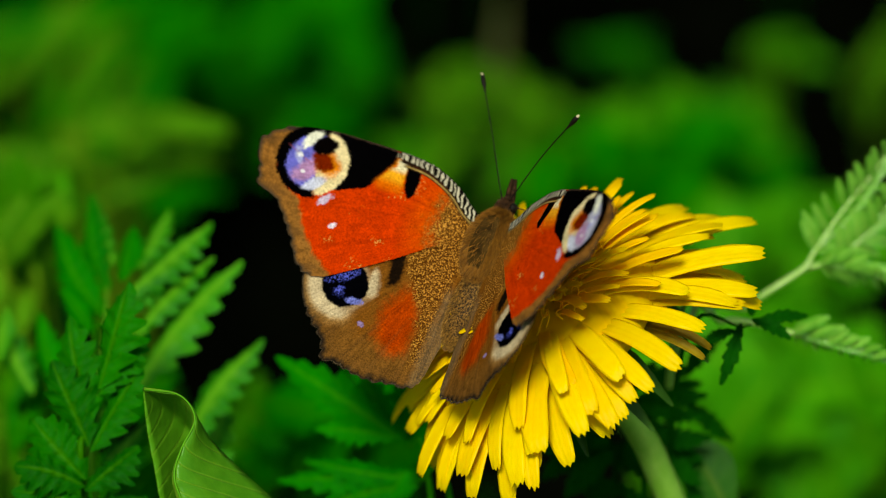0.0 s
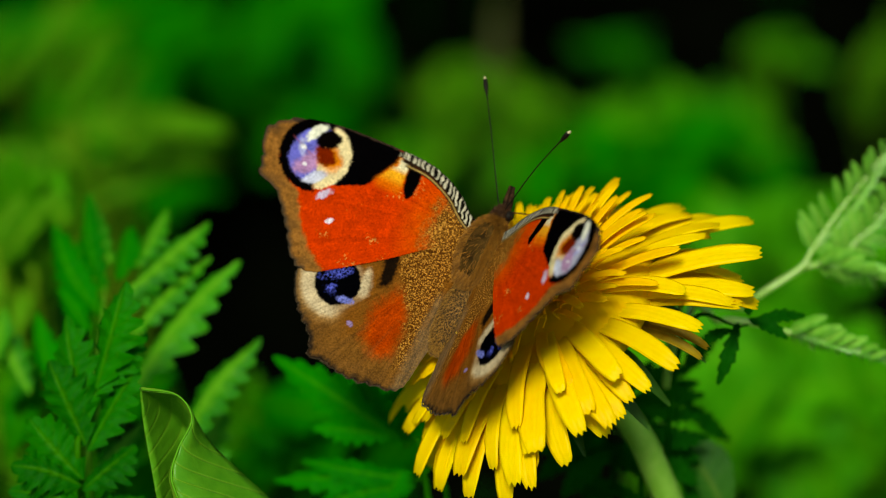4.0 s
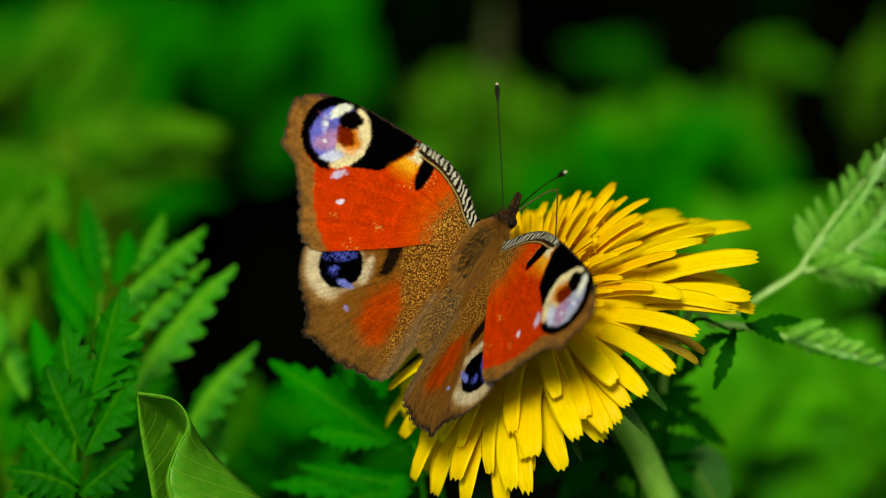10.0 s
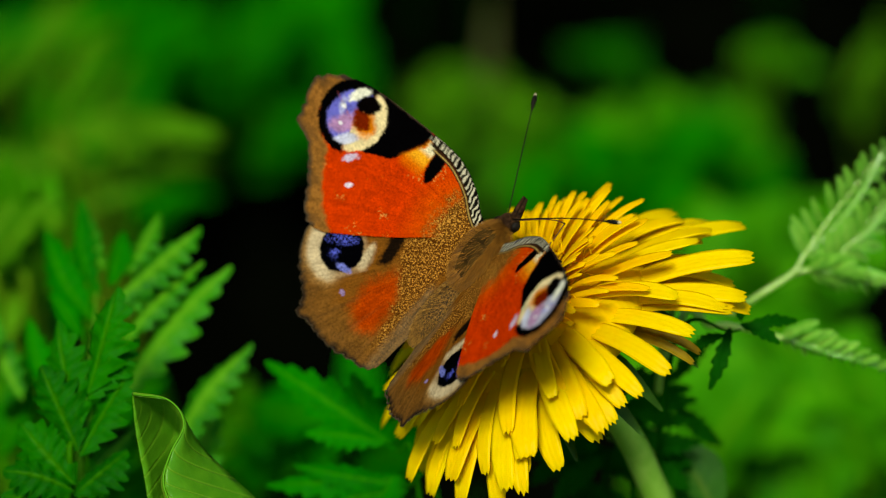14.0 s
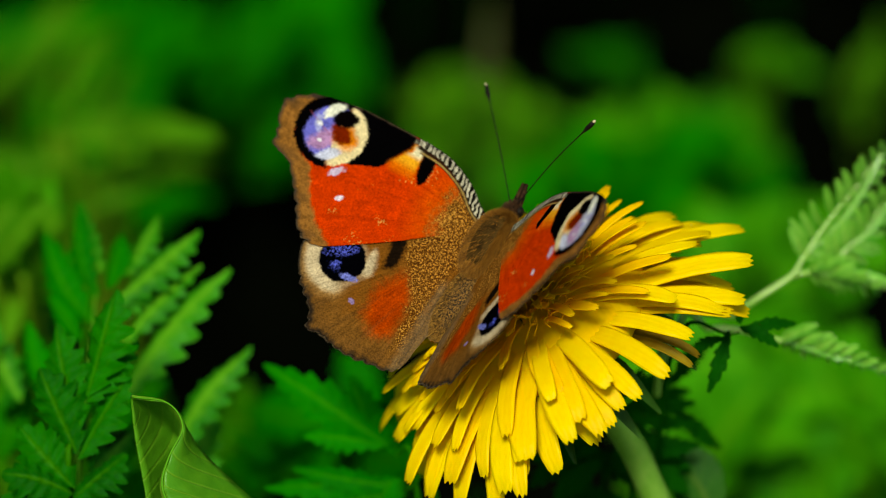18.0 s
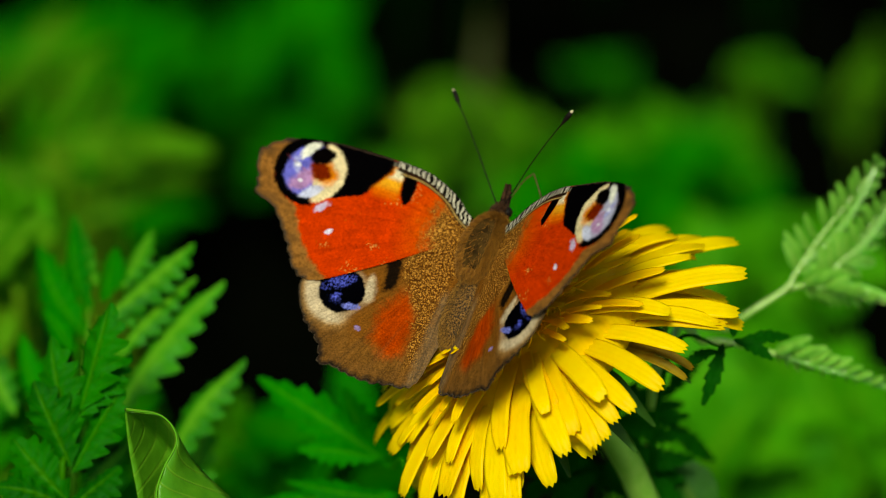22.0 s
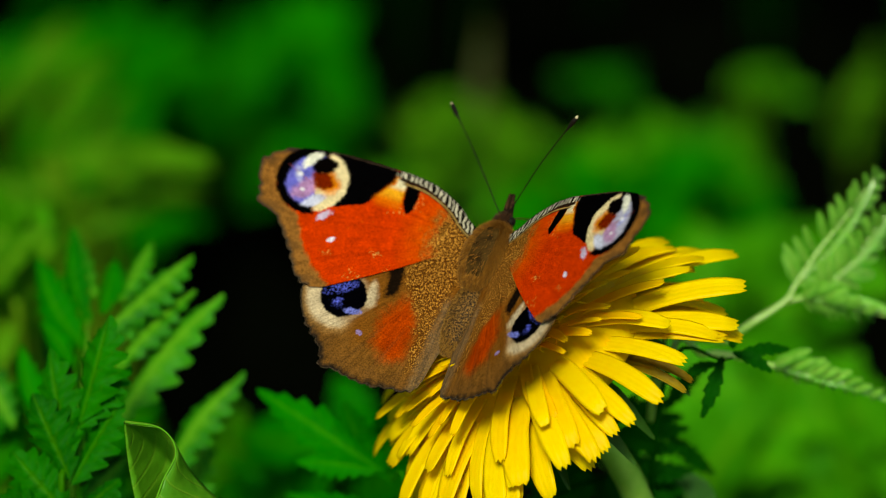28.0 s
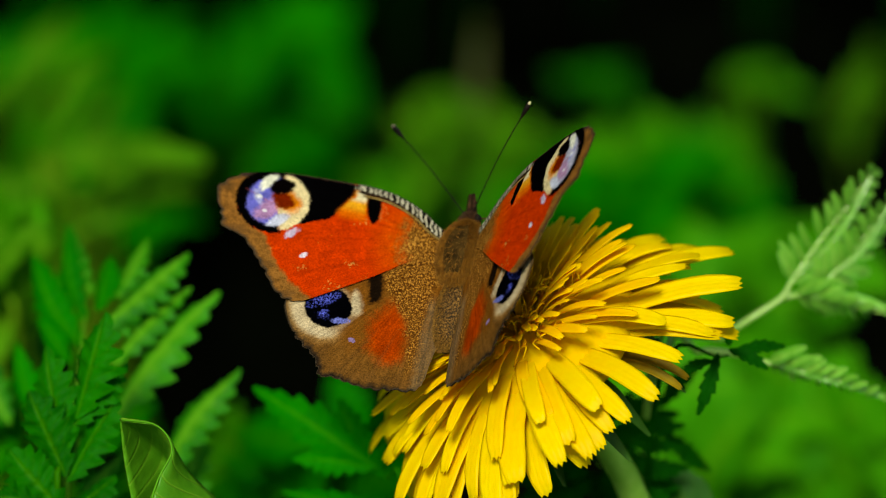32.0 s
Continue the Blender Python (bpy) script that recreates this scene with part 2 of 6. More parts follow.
HAIR = fur("brown hairs", (0.06, 0.022, 0.003), (0.38, 0.155, 0.018))
HAIR_HEAD = fur("dark head hairs", (0.008, 0.004, 0.002), (0.085, 0.034, 0.012))
HAIR_DARK = fur("grey-brown hairs", (0.008, 0.006, 0.004), (0.09, 0.055, 0.028))
HAIR_GOLD = fur("golden hairs", (0.03, 0.012, 0.002), (0.42, 0.20, 0.035))
SHIELD = plain("dark olive thorax", (0.020, 0.010, 0.002), (0.075, 0.036, 0.007), 700.0, 0.8, 0.5, 0.0006, 0.05)
HEAD = plain("dark furry head", (0.006, 0.003, 0.002), (0.05, 0.022, 0.010), 1800.0, 0.8, 0.5, 0.0004, 0.05)
BODY = plain("dark body with golden flecks", (0.020, 0.009, 0.002), (0.34, 0.16, 0.03), 4300.0, 0.7, 0.6)
BODY.node_tree.nodes["Color Ramp"].color_ramp.elements[0].position = 0.47
BODY.node_tree.nodes["Color Ramp"].color_ramp.elements[1].position = 0.64
BLACK = plain("black chitin", (0.003, 0.002, 0.002), (0.012, 0.008, 0.005), 2000.0, 0.6, spec=0.1)
PROBOSCIS = plain("red-brown proboscis", (0.03, 0.008, 0.003), (0.10, 0.03, 0.010), 2000.0, 0.5)
CLUB = plain("pale antenna tip", (0.35, 0.27, 0.15), (0.6, 0.5, 0.3), 2000.0)


def soil_material():
    """Bare humus round the flower, deep shade put into its near-black colour, turf with short green growth farther out.
    """
    m, nodes, links, p = material("shade-dark humus and turf", 1.0, 0.0)
    fine, patch = noise_node(nodes, links, 60.0, 5.0), noise_node(nodes, links, 2.5, 4.0)
    # the near-black tone stands in for soil in deep shade
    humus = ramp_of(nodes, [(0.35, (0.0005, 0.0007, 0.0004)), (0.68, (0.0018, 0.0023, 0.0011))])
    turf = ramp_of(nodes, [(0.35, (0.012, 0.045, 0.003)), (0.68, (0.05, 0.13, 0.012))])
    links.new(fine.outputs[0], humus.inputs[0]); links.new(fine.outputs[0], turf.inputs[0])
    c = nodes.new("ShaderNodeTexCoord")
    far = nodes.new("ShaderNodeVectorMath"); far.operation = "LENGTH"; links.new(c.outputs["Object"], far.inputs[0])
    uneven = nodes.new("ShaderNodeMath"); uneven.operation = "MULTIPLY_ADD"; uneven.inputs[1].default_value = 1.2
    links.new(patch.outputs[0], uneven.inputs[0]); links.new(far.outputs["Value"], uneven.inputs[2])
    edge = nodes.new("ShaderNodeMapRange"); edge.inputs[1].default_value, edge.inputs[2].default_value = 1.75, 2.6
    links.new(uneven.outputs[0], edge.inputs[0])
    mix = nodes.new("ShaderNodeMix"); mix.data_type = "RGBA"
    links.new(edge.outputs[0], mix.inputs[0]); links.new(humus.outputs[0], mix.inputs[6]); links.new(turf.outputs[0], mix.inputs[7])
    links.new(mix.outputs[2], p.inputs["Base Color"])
    bump_from(nodes, links, fine.outputs[0], p, 0.8, 0.01)
    return m


SOIL = soil_material()


# ---- helpers for meshes ----
def mesh_of(name, verts, faces, mat, smooth=True):
    me = bpy.data.meshes.new(name)
    me.from_pydata([tuple(v) for v in verts], [], faces)
    me.materials.append(mat)
    if smooth:
        me.shade_smooth()
    return me


def link(name, me, parent=None, m=None, label=""):
    ob = new(name, me)
    if m is not None:
        ob.matrix_basis = m
    if parent is not None:
        ob.parent = parent
    if label:
        ob["label"] = label
    return ob


def thing(name, at_, label, category, group="", kind="", turn=None):
    e = new(name)
    e.empty_display_size = 0.005
    e.matrix_basis = (Matrix.Translation(at_) @ turn) if turn is not None else Matrix.Translation(at_)
    return tagged(e, label, category, group, kind)


def smooth_path(points, n):
    """A smooth curve through a few points, n steps."""
    pts = [Vector(p) for p in points]
    pts = [pts[0] * 2 - pts[1]] + pts + [pts[-1] * 2 - pts[-2]]
    out, segs = [], len(pts) - 3
    for i in range(n + 1):
        x = min(i / n * segs, segs - 1e-6)
        k, f = int(x), x - int(x)
        a, b, c, d = pts[k:k + 4]
        out.append(0.5 * ((2 * b) + (c - a) * f + (2 * a - 5 * b + 4 * c - d) * f * f + (3 * b - a - 3 * c + d) * f ** 3))
    return out


def tube(points, radii, sides=8):
    """Vertices and faces of a round tube along points."""
    verts, faces, n = [], [], len(points)
    side = None
    for i, p in enumerate(points):
        t = (points[min(i + 1, n - 1)] - points[max(i - 1, 0)]).normalized()
        if side is None:
            side = t.orthogonal().normalized()
        side = (side - t * side.dot(t)).normalized()
        other = t.cross(side)
        r = radii(i / (n - 1)) if callable(radii) else radii
        for k in range(sides):
            a = 2 * math.pi * k / sides
            verts.append(p + (side * math.cos(a) + other * math.sin(a)) * r)
    for i in range(n - 1):
        for k in range(sides):
            a, b = i * sides + k, i * sides + (k + 1) % sides
            faces.append((a, b, b + sides, a + sides))
    faces.append(tuple(range(sides))[::-1])
    faces.append(tuple((n - 1) * sides + k for k in range(sides)))
    return verts, faces


def ball(center, radii, rings=12, sides=18, shape=None):
    """A shaped ellipsoid: shape(t, a) scales the radius along its length (y)."""
    verts, faces = [], []
    for i in range(rings + 1):
        t = i / rings
        y, r = -math.cos(math.pi * t), math.sin(math.pi * t)
        for k in range(sides):
            a = 2 * math.pi * k / sides
            s = shape(t, a) if shape else 1.0
            verts.append(Vector((center[0] + radii[0] * r * math.cos(a) * s, center[1] + radii[1] * y, center[2] + radii[2] * r * math.sin(a) * s)))
    for i in range(rings):
        for k in range(sides):
            a, b = i * sides + k, i * sides + (k + 1) % sides
            faces.append((a, a + sides, b + sides, b))
    return verts, faces


# ---- ground ----
def ground():
    bm = bmesh.new()
    bmesh.ops.create_grid(bm, x_segments=90, y_segments=90, size=1.0)
    for v in bm.verts:
        far = max(abs(v.co.x), abs(v.co.y))
        h = 0.02 * noise.noise(v.co * 9) + 0.006 * noise.noise(v.co * 40)
        v.co.x, v.co.y = (c * (1.2 + 300.0 * max(0.0, far - 0.8) ** 2) for c in v.co.xy)
        v.co.z = h - 0.015
    me = bpy.data.meshes.new("ground")
    bm.to_mesh(me); bm.free()
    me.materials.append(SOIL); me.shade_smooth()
    tagged(link("ground", me), "humus soil, near black with shade in its colour, turning to green turf farther out", "soil", kind="structure")


ground()


# ---- the dandelion ----
def petal_mesh(name, start, lift, length, width, droop, curl, twist, seed, mat=None):
    """One strap-shaped floret in the x-z plane: it leaves the head at start, rises by lift, and bends down by droop (degrees)."""
    rng = random.Random(seed)
    n, across = 13, 6
    verts, faces = [], []
    x, z, ang = start[0], start[1], lift
    step = length / n
    side = rng.uniform(-0.07, 0.07)
    for i in range(n + 1):
        f = i / n
        w = width * (0.38 + 0.62 * min(1.0, f / 0.5) ** 0.8) * (1.0 if f < 0.82 else 1.0 - 5.5 * (f - 0.82) ** 1.7)
        tw = radians(twist) * f
        for k in range(across + 1):
            s = k / across * 2 - 1
            tooth = 0.0
            if i == n:
                tooth = step * ((-0.15, 0.30, 0.12, 0.42, 0.12, 0.32, -0.15)[k] + rng.uniform(-0.10, 0.10))
            y = s * w / 2
            # a shallow trough with two soft ribs along it
            cup = -curl * w * (1 - s * s) * 0.5 + 0.035 * w * math.cos(3 * math.pi * s) * min(1.0, 2 * f)
            nx, nz = -math.sin(ang), math.cos(ang)
            verts.append((x + nx * (cup + y * math.sin(tw)) + math.cos(ang) * tooth, y * math.cos(tw) + side * length * f * f, z + nz * (cup + y * math.sin(tw)) + math.sin(ang) * tooth))
        x += math.cos(ang) * step
        z += math.sin(ang) * step
        ang -= radians(droop) / n * (0.25 + 2.0 * f ** 1.7)
    row = across + 1
    for i in range(n):
        for k in range(across):
            a = i * row + k
            faces.append((a, a + row, a + row + 1, a + 1))
    top = len(verts)
    verts += [(vx, vy, vz - 0.00010) for vx, vy, vz in verts]
    faces += [(d + top, c + top, b + top, a + top) for a, b, c, d in faces]
    for i in range(n):
        for a, b in ((i * row + across, (i + 1) * row + across), ((i + 1) * row, i * row)):
            faces.append((a, b, b + top, a + top))
    for k in range(across):
        a = n * row + k
        faces.append((a, a + top, a + 1 + top, a + 1))
    return mesh_of(name, verts, faces, mat or PETAL)


def dandelion():
    rng = random.Random(4)
    # the head's own space: z along the axis, x towards the lower right of the plant
    z = FLOWER_AXIS
    x = (RIGHT * 0.6 - UP * 0.8)
    x = (x - z * x.dot(z)).normalized()
    y = z.cross(x)
    turn = Matrix((x, y, z)).transposed().to_4x4()
    flower = thing("dandelion", FLOWER, "yellow dandelion in full bloom on a pale green stem", "flower", turn=turn)
    # rings: count, start (r, z), lift, length, width, droop, each in several shapes
    rings = [
        (30, (0.0040, 0.0014), 7, 0.0262, 0.0034, 60),
        (30, (0.0040, 0.0020), 9, 0.0254, 0.0034, 56),
        (30, (0.0040, 0.0026), 11, 0.0240, 0.0032, 52),
        (36, (0.0036, 0.0032), 15, 0.0220, 0.0027, 46),
        (50, (0.0034, 0.0038), 22, 0.0186, 0.0018, 42),
        (64, (0.0030, 0.0044), 32, 0.0156, 0.0014, 42),
        (70, (0.0026, 0.0050), 45, 0.0124, 0.0012, 40),
        (58, (0.0018, 0.0052), 60, 0.0086, 0.0010, 34),
        (36, (0.0008, 0.0054), 74, 0.0062, 0.0009, 28),
    ]
    # the rays on both flanks are the longest, those on the far side the shortest
    ANGLES, LENGTHS = (0, 30, 45, 60, 75, 90, 105, 150, 180, 240, 280, 300, 320, 340, 360), (0.90, 0.94, 0.99, 1.01, 0.98, 0.97, 0.82, 0.58, 0.58, 0.86, 0.98, 1.03, 0.99, 0.94, 0.90)
    core_verts, core_faces = [], []
    for k, (count, start, lift, length, width, droop) in enumerate(rings):
        shapes = [petal_mesh("petal", start, radians(lift + rng.uniform(-3, 3)), length * rng.uniform(0.90, 1.06), width * rng.uniform(0.85, 1.12),
                             droop + rng.uniform(-10, 10), rng.uniform(-0.06, 0.10), rng.uniform(-8, 8), 10 * k + j, PETAL if k < 4 else PETAL_WARM) for j in range(14)]
        for i in range(count):
            a = 360 * (i + 0.5 * (k % 2) + rng.uniform(-0.36, 0.36)) / count
            # the outer rays part on the side of the stem
            if k < 3 and 15 < a < 65 and rng.random() < 0.45:
                continue
            # and the middle rows are sparse towards it
            if 2 < k < 6 and math.cos(radians(a - 10)) > 0.1 and rng.random() < 0.5:
                continue
            flank = math.sin(radians(a)) ** 2
            m = pose(0, 0, rng.uniform(-0.0002, 0.0002), 0, 0, a) @ pose(0, 0, 0, rng.uniform(-7, 7), rng.uniform(-4, 4) + (8 * flank - 3 + 7 * math.exp(-((a - 66) / 20) ** 2)) * (k < 4), 0)
            long = np.interp(a, ANGLES, LENGTHS) if k < 4 else np.interp(a, (0, 60, 90, 130, 180, 230, 300, 360), (0.95, 1.10, 1.04, 0.80, 0.70, 0.82, 1.0, 0.95))
            long *= rng.uniform(0.90, 1.05)
            m = m @ Matrix.Diagonal((long, rng.uniform(0.82, 1.08), 1, 1))
            me = shapes[rng.randrange(14)]
            if k < 7:
                link("petal", me, flower, m)
            else:
                o = len(core_verts)
                core_verts += [m @ v.co for v in me.vertices]
                core_faces += [tuple(q + o for q in p.vertices) for p in me.polygons]
    tagged(link("floret_core", mesh_of("floret_core", core_verts, core_faces, PETAL_WARM), flower, None, "orange-yellow crowded inner florets"), "orange-yellow crowded inner florets", kind="stuff")
    # two faded rays hang low at the rim
    for a, tip in ((39, 4), (45, 6)):
        link("petal", petal_mesh("petal", (0.004, 0.0), radians(6), 0.0190, 0.0013, 80, 0.5, 20, a, PETAL_FADED), flower, pose(0, 0, -0.0012, 0, 0, a) @ pose(0, 0, 0, 0, tip, 0), "faded ochre petal")
    # forked stigmas curl between the inner florets
    curl = []
    for j in range(4):
        v, f = [], []
        for s in (-1, 1):
            pts = [Vector((0, 0, 0)), Vector((0, 0, 0.0030))] + [Vector((0.0002 * j, s * (0.0008 - 0.0008 * math.cos(q)), 0.0030 + 0.0009 * math.sin(q))) for q in (0.7, 1.4, 2.2, 3.0 + 0.3 * j)]
            v2, f2 = tube(smooth_path(pts, 10), 0.00013, 5)
            f += [tuple(q + len(v) for q in c) for c in f2]
            v += v2
        curl.append(mesh_of("stigma", v, f, PETAL_WARM))
    for i in range(70):
        a, r = rng.uniform(0, 360), 0.012 * math.sqrt(rng.random())
        link("stigma", curl[i % 4], flower, pose(0, 0, 0.0072 - 10 * r * r, 0, 0, a) @ pose(r, 0, 0, rng.uniform(-15, 15), 10 + r * 3500, rng.uniform(0, 360)), "curled yellow stigma" if i == 0 else "")
    # yellow dome added to brighten the dark gaps between the florets
    v, f = ball((0, 0, 0), (0.0160, 0.0052, 0.0160), 16, 32)
    v = [Vector((p.x, p.z, p.y + 0.0008)) for p in v]
    link("floret_bed", mesh_of("floret_bed", v, f, PETAL_WARM), flower, None, "added yellow dome filling the gaps between the inner florets")
    # receptacle and bracts
    v, f = ball((0, 0, 0), (0.0062, 0.0070, 0.0062), 12, 20)
    v = [Vector((p.x, p.z, p.y - 0.0045)) for p in v]
    link("receptacle", mesh_of("receptacle", v, f, STALK), flower, None, "green swollen base of the flower head")
    for i in range(16):
        a, rng2 = 360 * i / 16 + rng.uniform(-6, 6), random.Random(i)
        pts = smooth_path([Vector((0.0055, 0, -0.006)), Vector((0.0110, 0, -0.0042)), Vector((0.0140, 0, -0.0062)), Vector((0.0155 + 0.002 * rng2.random(), 0, -0.0100 - 0.003 * rng2.random()))], 8)
        verts, faces = [], []
        for j, p in enumerate(pts):
            w = 0.0018 * (1 - (j / 8) ** 2 * 0.85)
            verts += [p + Vector((0, -w, 0.0002)), p + Vector((0, 0, -0.0003)), p + Vector((0, w, 0.0002))]
        for j in range(8):
            for k in range(2):
                q = j * 3 + k
                faces.append((q, q + 3, q + 4, q + 1))
        link("bract", mesh_of("bract", verts, faces, BRACT), flower, pose(0, 0, 0, 0, 0, a), "narrow green bract bent down" if i == 0 else "")
    # stem in the head's space, from the head down to the soil
    inv = flower.matrix_basis.inverted()
    low = place(30.2, -32.2, 24)
    pts = smooth_path([inv @ p for p in (FLOWER - FLOWER_AXIS * 0.009, place(19.6, -20.6, 19), low, Vector((low.x + 0.035, low.y + 0.01, 0.09)), Vector((low.x + 0.045, low.y + 0.03, 0.0)))], 30)
    v, f = tube(pts, lambda t: 0.0018 + 0.0005 * t, 16)
    link("stem", mesh_of("stem", v, f, STEM), flower, None, "pale green hollow stem")


dandelion()


# ---- the butterfly ----
def grain(u, v, size, seed):
    """Smooth value noise on arrays, 0 to 1."""
    r = np.random.RandomState(seed).rand(64, 64)
    a, b = u / size, v / size
    i, j = np.floor(a).astype(int), np.floor(b).astype(int)
    f, g = a - i, b - j
    f, g = f * f * (3 - 2 * f), g * g * (3 - 2 * g)
    i, j, i2, j2 = i % 64, j % 64, (i + 1) % 64, (j + 1) % 64
    return (r[i, j] * (1 - f) + r[i2, j] * f) * (1 - g) + (r[i, j2] * (1 - f) + r[i2, j2] * f) * g


def step(x, lo, hi):
    t = np.clip((x - lo) / (hi - lo), 0, 1)
    return t * t * (3 - 2 * t)


def inside(u, v, poly):
    """Signed distance to a polygon, positive inside."""
    d = np.full(u.shape, 1e9)
    odd = np.zeros(u.shape, bool)
    for (ax, ay), (bx, by) in zip(poly, poly[1:] + poly[:1]):
        ex, ey = bx - ax, by - ay
        t = np.clip(((u - ax) * ex + (v - ay) * ey) / (ex * ex + ey * ey), 0, 1)
        d = np.minimum(d, np.hypot(u - ax - t * ex, v - ay - t * ey))
        if ay != by:
            odd ^= ((ay > v) != (by > v)) & (u < ex * (v - ay) / ey + ax)
    return np.where(odd, d, -d)


def ellipse(u, v, cu, cv, ru, rv, turn=0.0):
    """Signed nearness to an ellipse: 1 at the middle, 0 on its edge."""
    a = math.radians(turn)
    x, y = (u - cu) * math.cos(a) + (v - cv) * math.sin(a), -(u - cu) * math.sin(a) + (v - cv) * math.cos(a)
    return 1 - np.hypot(x / ru, y / rv)


FORE_EDGE = [(0.6, 12.6), (2.6, 13.6), (4.8, 15.3), (7.5, 16.6), (10.6, 17.4), (15.2, 17.4), (19.7, 17.2), (23.8, 16.9), (28.0, 16.1), (30.7, 14.9), (32.6, 13.2),
             (33.3, 12.0), (32.4, 9.4), (31.7, 7.8), (31.4, 6.3), (29.6, 5.7), (28.0, 5.0), (26.2, 3.0), (25.0, 1.6), (23.8, 0.0), (22.8, -1.5), (21.4, -2.8), (20.0, -3.2),
             (18.2, -2.8), (15.2, -0.8), (12.0, 1.5), (9.4, 3.5), (6.2, 6.2), (3.6, 8.2), (1.2, 9.4)]
HIND_EDGE = [(1.2, 9.5), (6.0, 8.5), (12.0, 6.0), (17.5, 2.0), (20.3, -1.2), (20.6, -3.6), (19.8, -5.8), (18.4, -7.9), (16.6, -9.5), (15.1, -10.8), (14.4, -12.2), (13.9, -13.5),
             (12.2, -13.3), (10.4, -13.6), (8.3, -13.9), (6.0, -13.8), (3.9, -13.3), (2.0, -13.1), (0.6, -12.3), (0.0, -10.6), (-0.2, -8.6), (-0.5, -6.6), (-0.8, -4.8), (-0.6, -1.0), (0.0, 4.5)]


def fore_pattern(u, v, lead, rim, side):
    """Colours of the forewing. lead, rim: millimetres to the leading edge and to the outer margin."""
    j = 0.5 * (grain(u, v, 0.22, 1) - 0.5) + 0.45 * (grain(u, v, 0.8, 2) - 0.5)
    col = np.empty((len(u), 4))
    col[:] = (0.60, 0.034, 0.0008, 0)

    def lay(mask, c, gold=0.0):
        m = np.clip(mask, 0, 1)[:, None]
        col[:] = col * (1 - m) + np.array((*c, gold)) * m
    # softer orange towards the body, thin folds, rubbed pale scales
    lay(0.6 * step(11 - np.hypot(u - 2, v - 10) + 2 * j, 0, 6), (0.62, 0.09, 0.003))
    lay(0.8 * step(grain(u, v, 0.16, 5) * grain(u, v, 2.2, 6) + 0.25 * grain(v + 0.3 * u, u - v, 0.5, 61), 0.74, 0.88), (0.80, 0.32, 0.07))
    lay(0.3 * step(np.sin(np.arctan2(v - 11, u - 1) * 23), 0.95, 1.0), (0.36, 0.02, 0.002))
    lay(step(5.6 - np.hypot((u - 1.0), (v - 10.6) * 0.72) + 3.0 * j, -2.0, 1.2), (0.12, 0.040, 0.005), 1.0)
    # brown outer margin, wider at the apex, with dark vein ends and a worn edge
    outer = inside(u, v, [(36, 22), (26.0, 17.0), (29.0, 14.2), (29.9, 9.6), (27.6, 7.4), (25.2, 6.0), (23.2, 2.7), (20.6, -0.2), (17.6, -2.0), (14.6, -3.5), (36, -8)]) + 0.7 * j
    lay(step(outer, -0.35, 0.45), (0.30, 0.120, 0.024))
    lay(0.55 * step(grain(u, v, 0.5, 9), 0.45, 0.8) * step(outer, 0, 0.6), (0.17, 0.068, 0.014))
    lay(0.6 * step(np.sin(np.arctan2(v - 11, u - 1) * 29), 0.6, 0.95) * step(1.8 - rim, 0, 0.8), (0.12, 0.055, 0.018))
    lay(0.75 * step(0.55 + 0.5 * j - rim, -0.1, 0.4), (0.085, 0.050, 0.026))
    # dark leading edge and black patch
    lay(step(0.8 - lead, -0.1, 0.3) * step(u, 14, 15.5), (0.05, 0.03, 0.02))
    black = (0.0010, 0.0008, 0.0010)
    lay(step(inside(u, v, [(23.5, 16.9), (14.2, 17.2), (14.4, 15.8), (15.5, 14.2), (16.5, 12.1), (17.3, 10.9), (19.0, 10.1), (20.8, 9.2), (22.6, 8.6), (23.0, 13.0)]) + 0.4 * j, -0.12, 0.12), black)
    # cream to orange wedge and the black spot
    w = inside(u, v, [(13.0, 16.4), (14.4, 16.3), (14.5, 15.4), (15.6, 13.8), (16.5, 12.0), (16.0, 11.0), (12.4, 11.6), (13.0, 14.6)]) + 0.5 * j
    lay(step(w, -0.6, 0.5) * step(v, 10.6, 12.8), (0.78, 0.15, 0.006))
    lay(step(w, -0.3, 0.3) * step(v, 12.2, 13.8), (0.90, 0.38, 0.02))
    lay(step(w, -0.1, 0.25) * step(v, 14.2, 15.2), (0.86, 0.72, 0.46))
    lay(step(inside(u, v, [(13.0, 16.2), (11.0, 16.0), (10.8, 14.0), (10.8, 12.3), (11.4, 11.4), (12.1, 12.0), (12.7, 13.4)]) + 0.4 * j, -0.1, 0.12), black)
    # barred leading edge, with a fine gold line under it
    band = step(0.95 + 0.055 * np.clip(15 - u, 0, 10) - lead, -0.05, 0.12) * step(15.0 - u + 0.6 * j, 0, 0.4)
    wob = grain(u, v, 0.6, 12)
    bars = step(np.sin(u * 8.2 + 1.9 * lead + 4.4 * wob) - 0.28 + 0.5 * (grain(u, v, 0.2, 13) - 0.5), -0.12, 0.12)
    lay(step(1.5 - lead, -0.1, 0.15) * step(14.6 - u, 0, 0.6), (0.02, 0.010, 0.005))
    lay(band, (0.006, 0.005, 0.004))
    lay(band * bars * step(lead, 0.10, 0.2), (0.66, 0.57, 0.42))
    lay(step(0.34 - np.abs(lead - 1.70), 0, 0.12) * step(14 - u, 0, 1), (0.03, 0.015, 0.006))
    lay(0.9 * step(0.12 - np.abs(lead - 1.72), -0.04, 0.06) * step(14 - u, 0, 1), (0.42, 0.26, 0.08))
    # the eyespot: a black ring open towards the body, a violet field, a cream crescent, a dark red pupil
    x, y = u - 25.3, v - 11.9
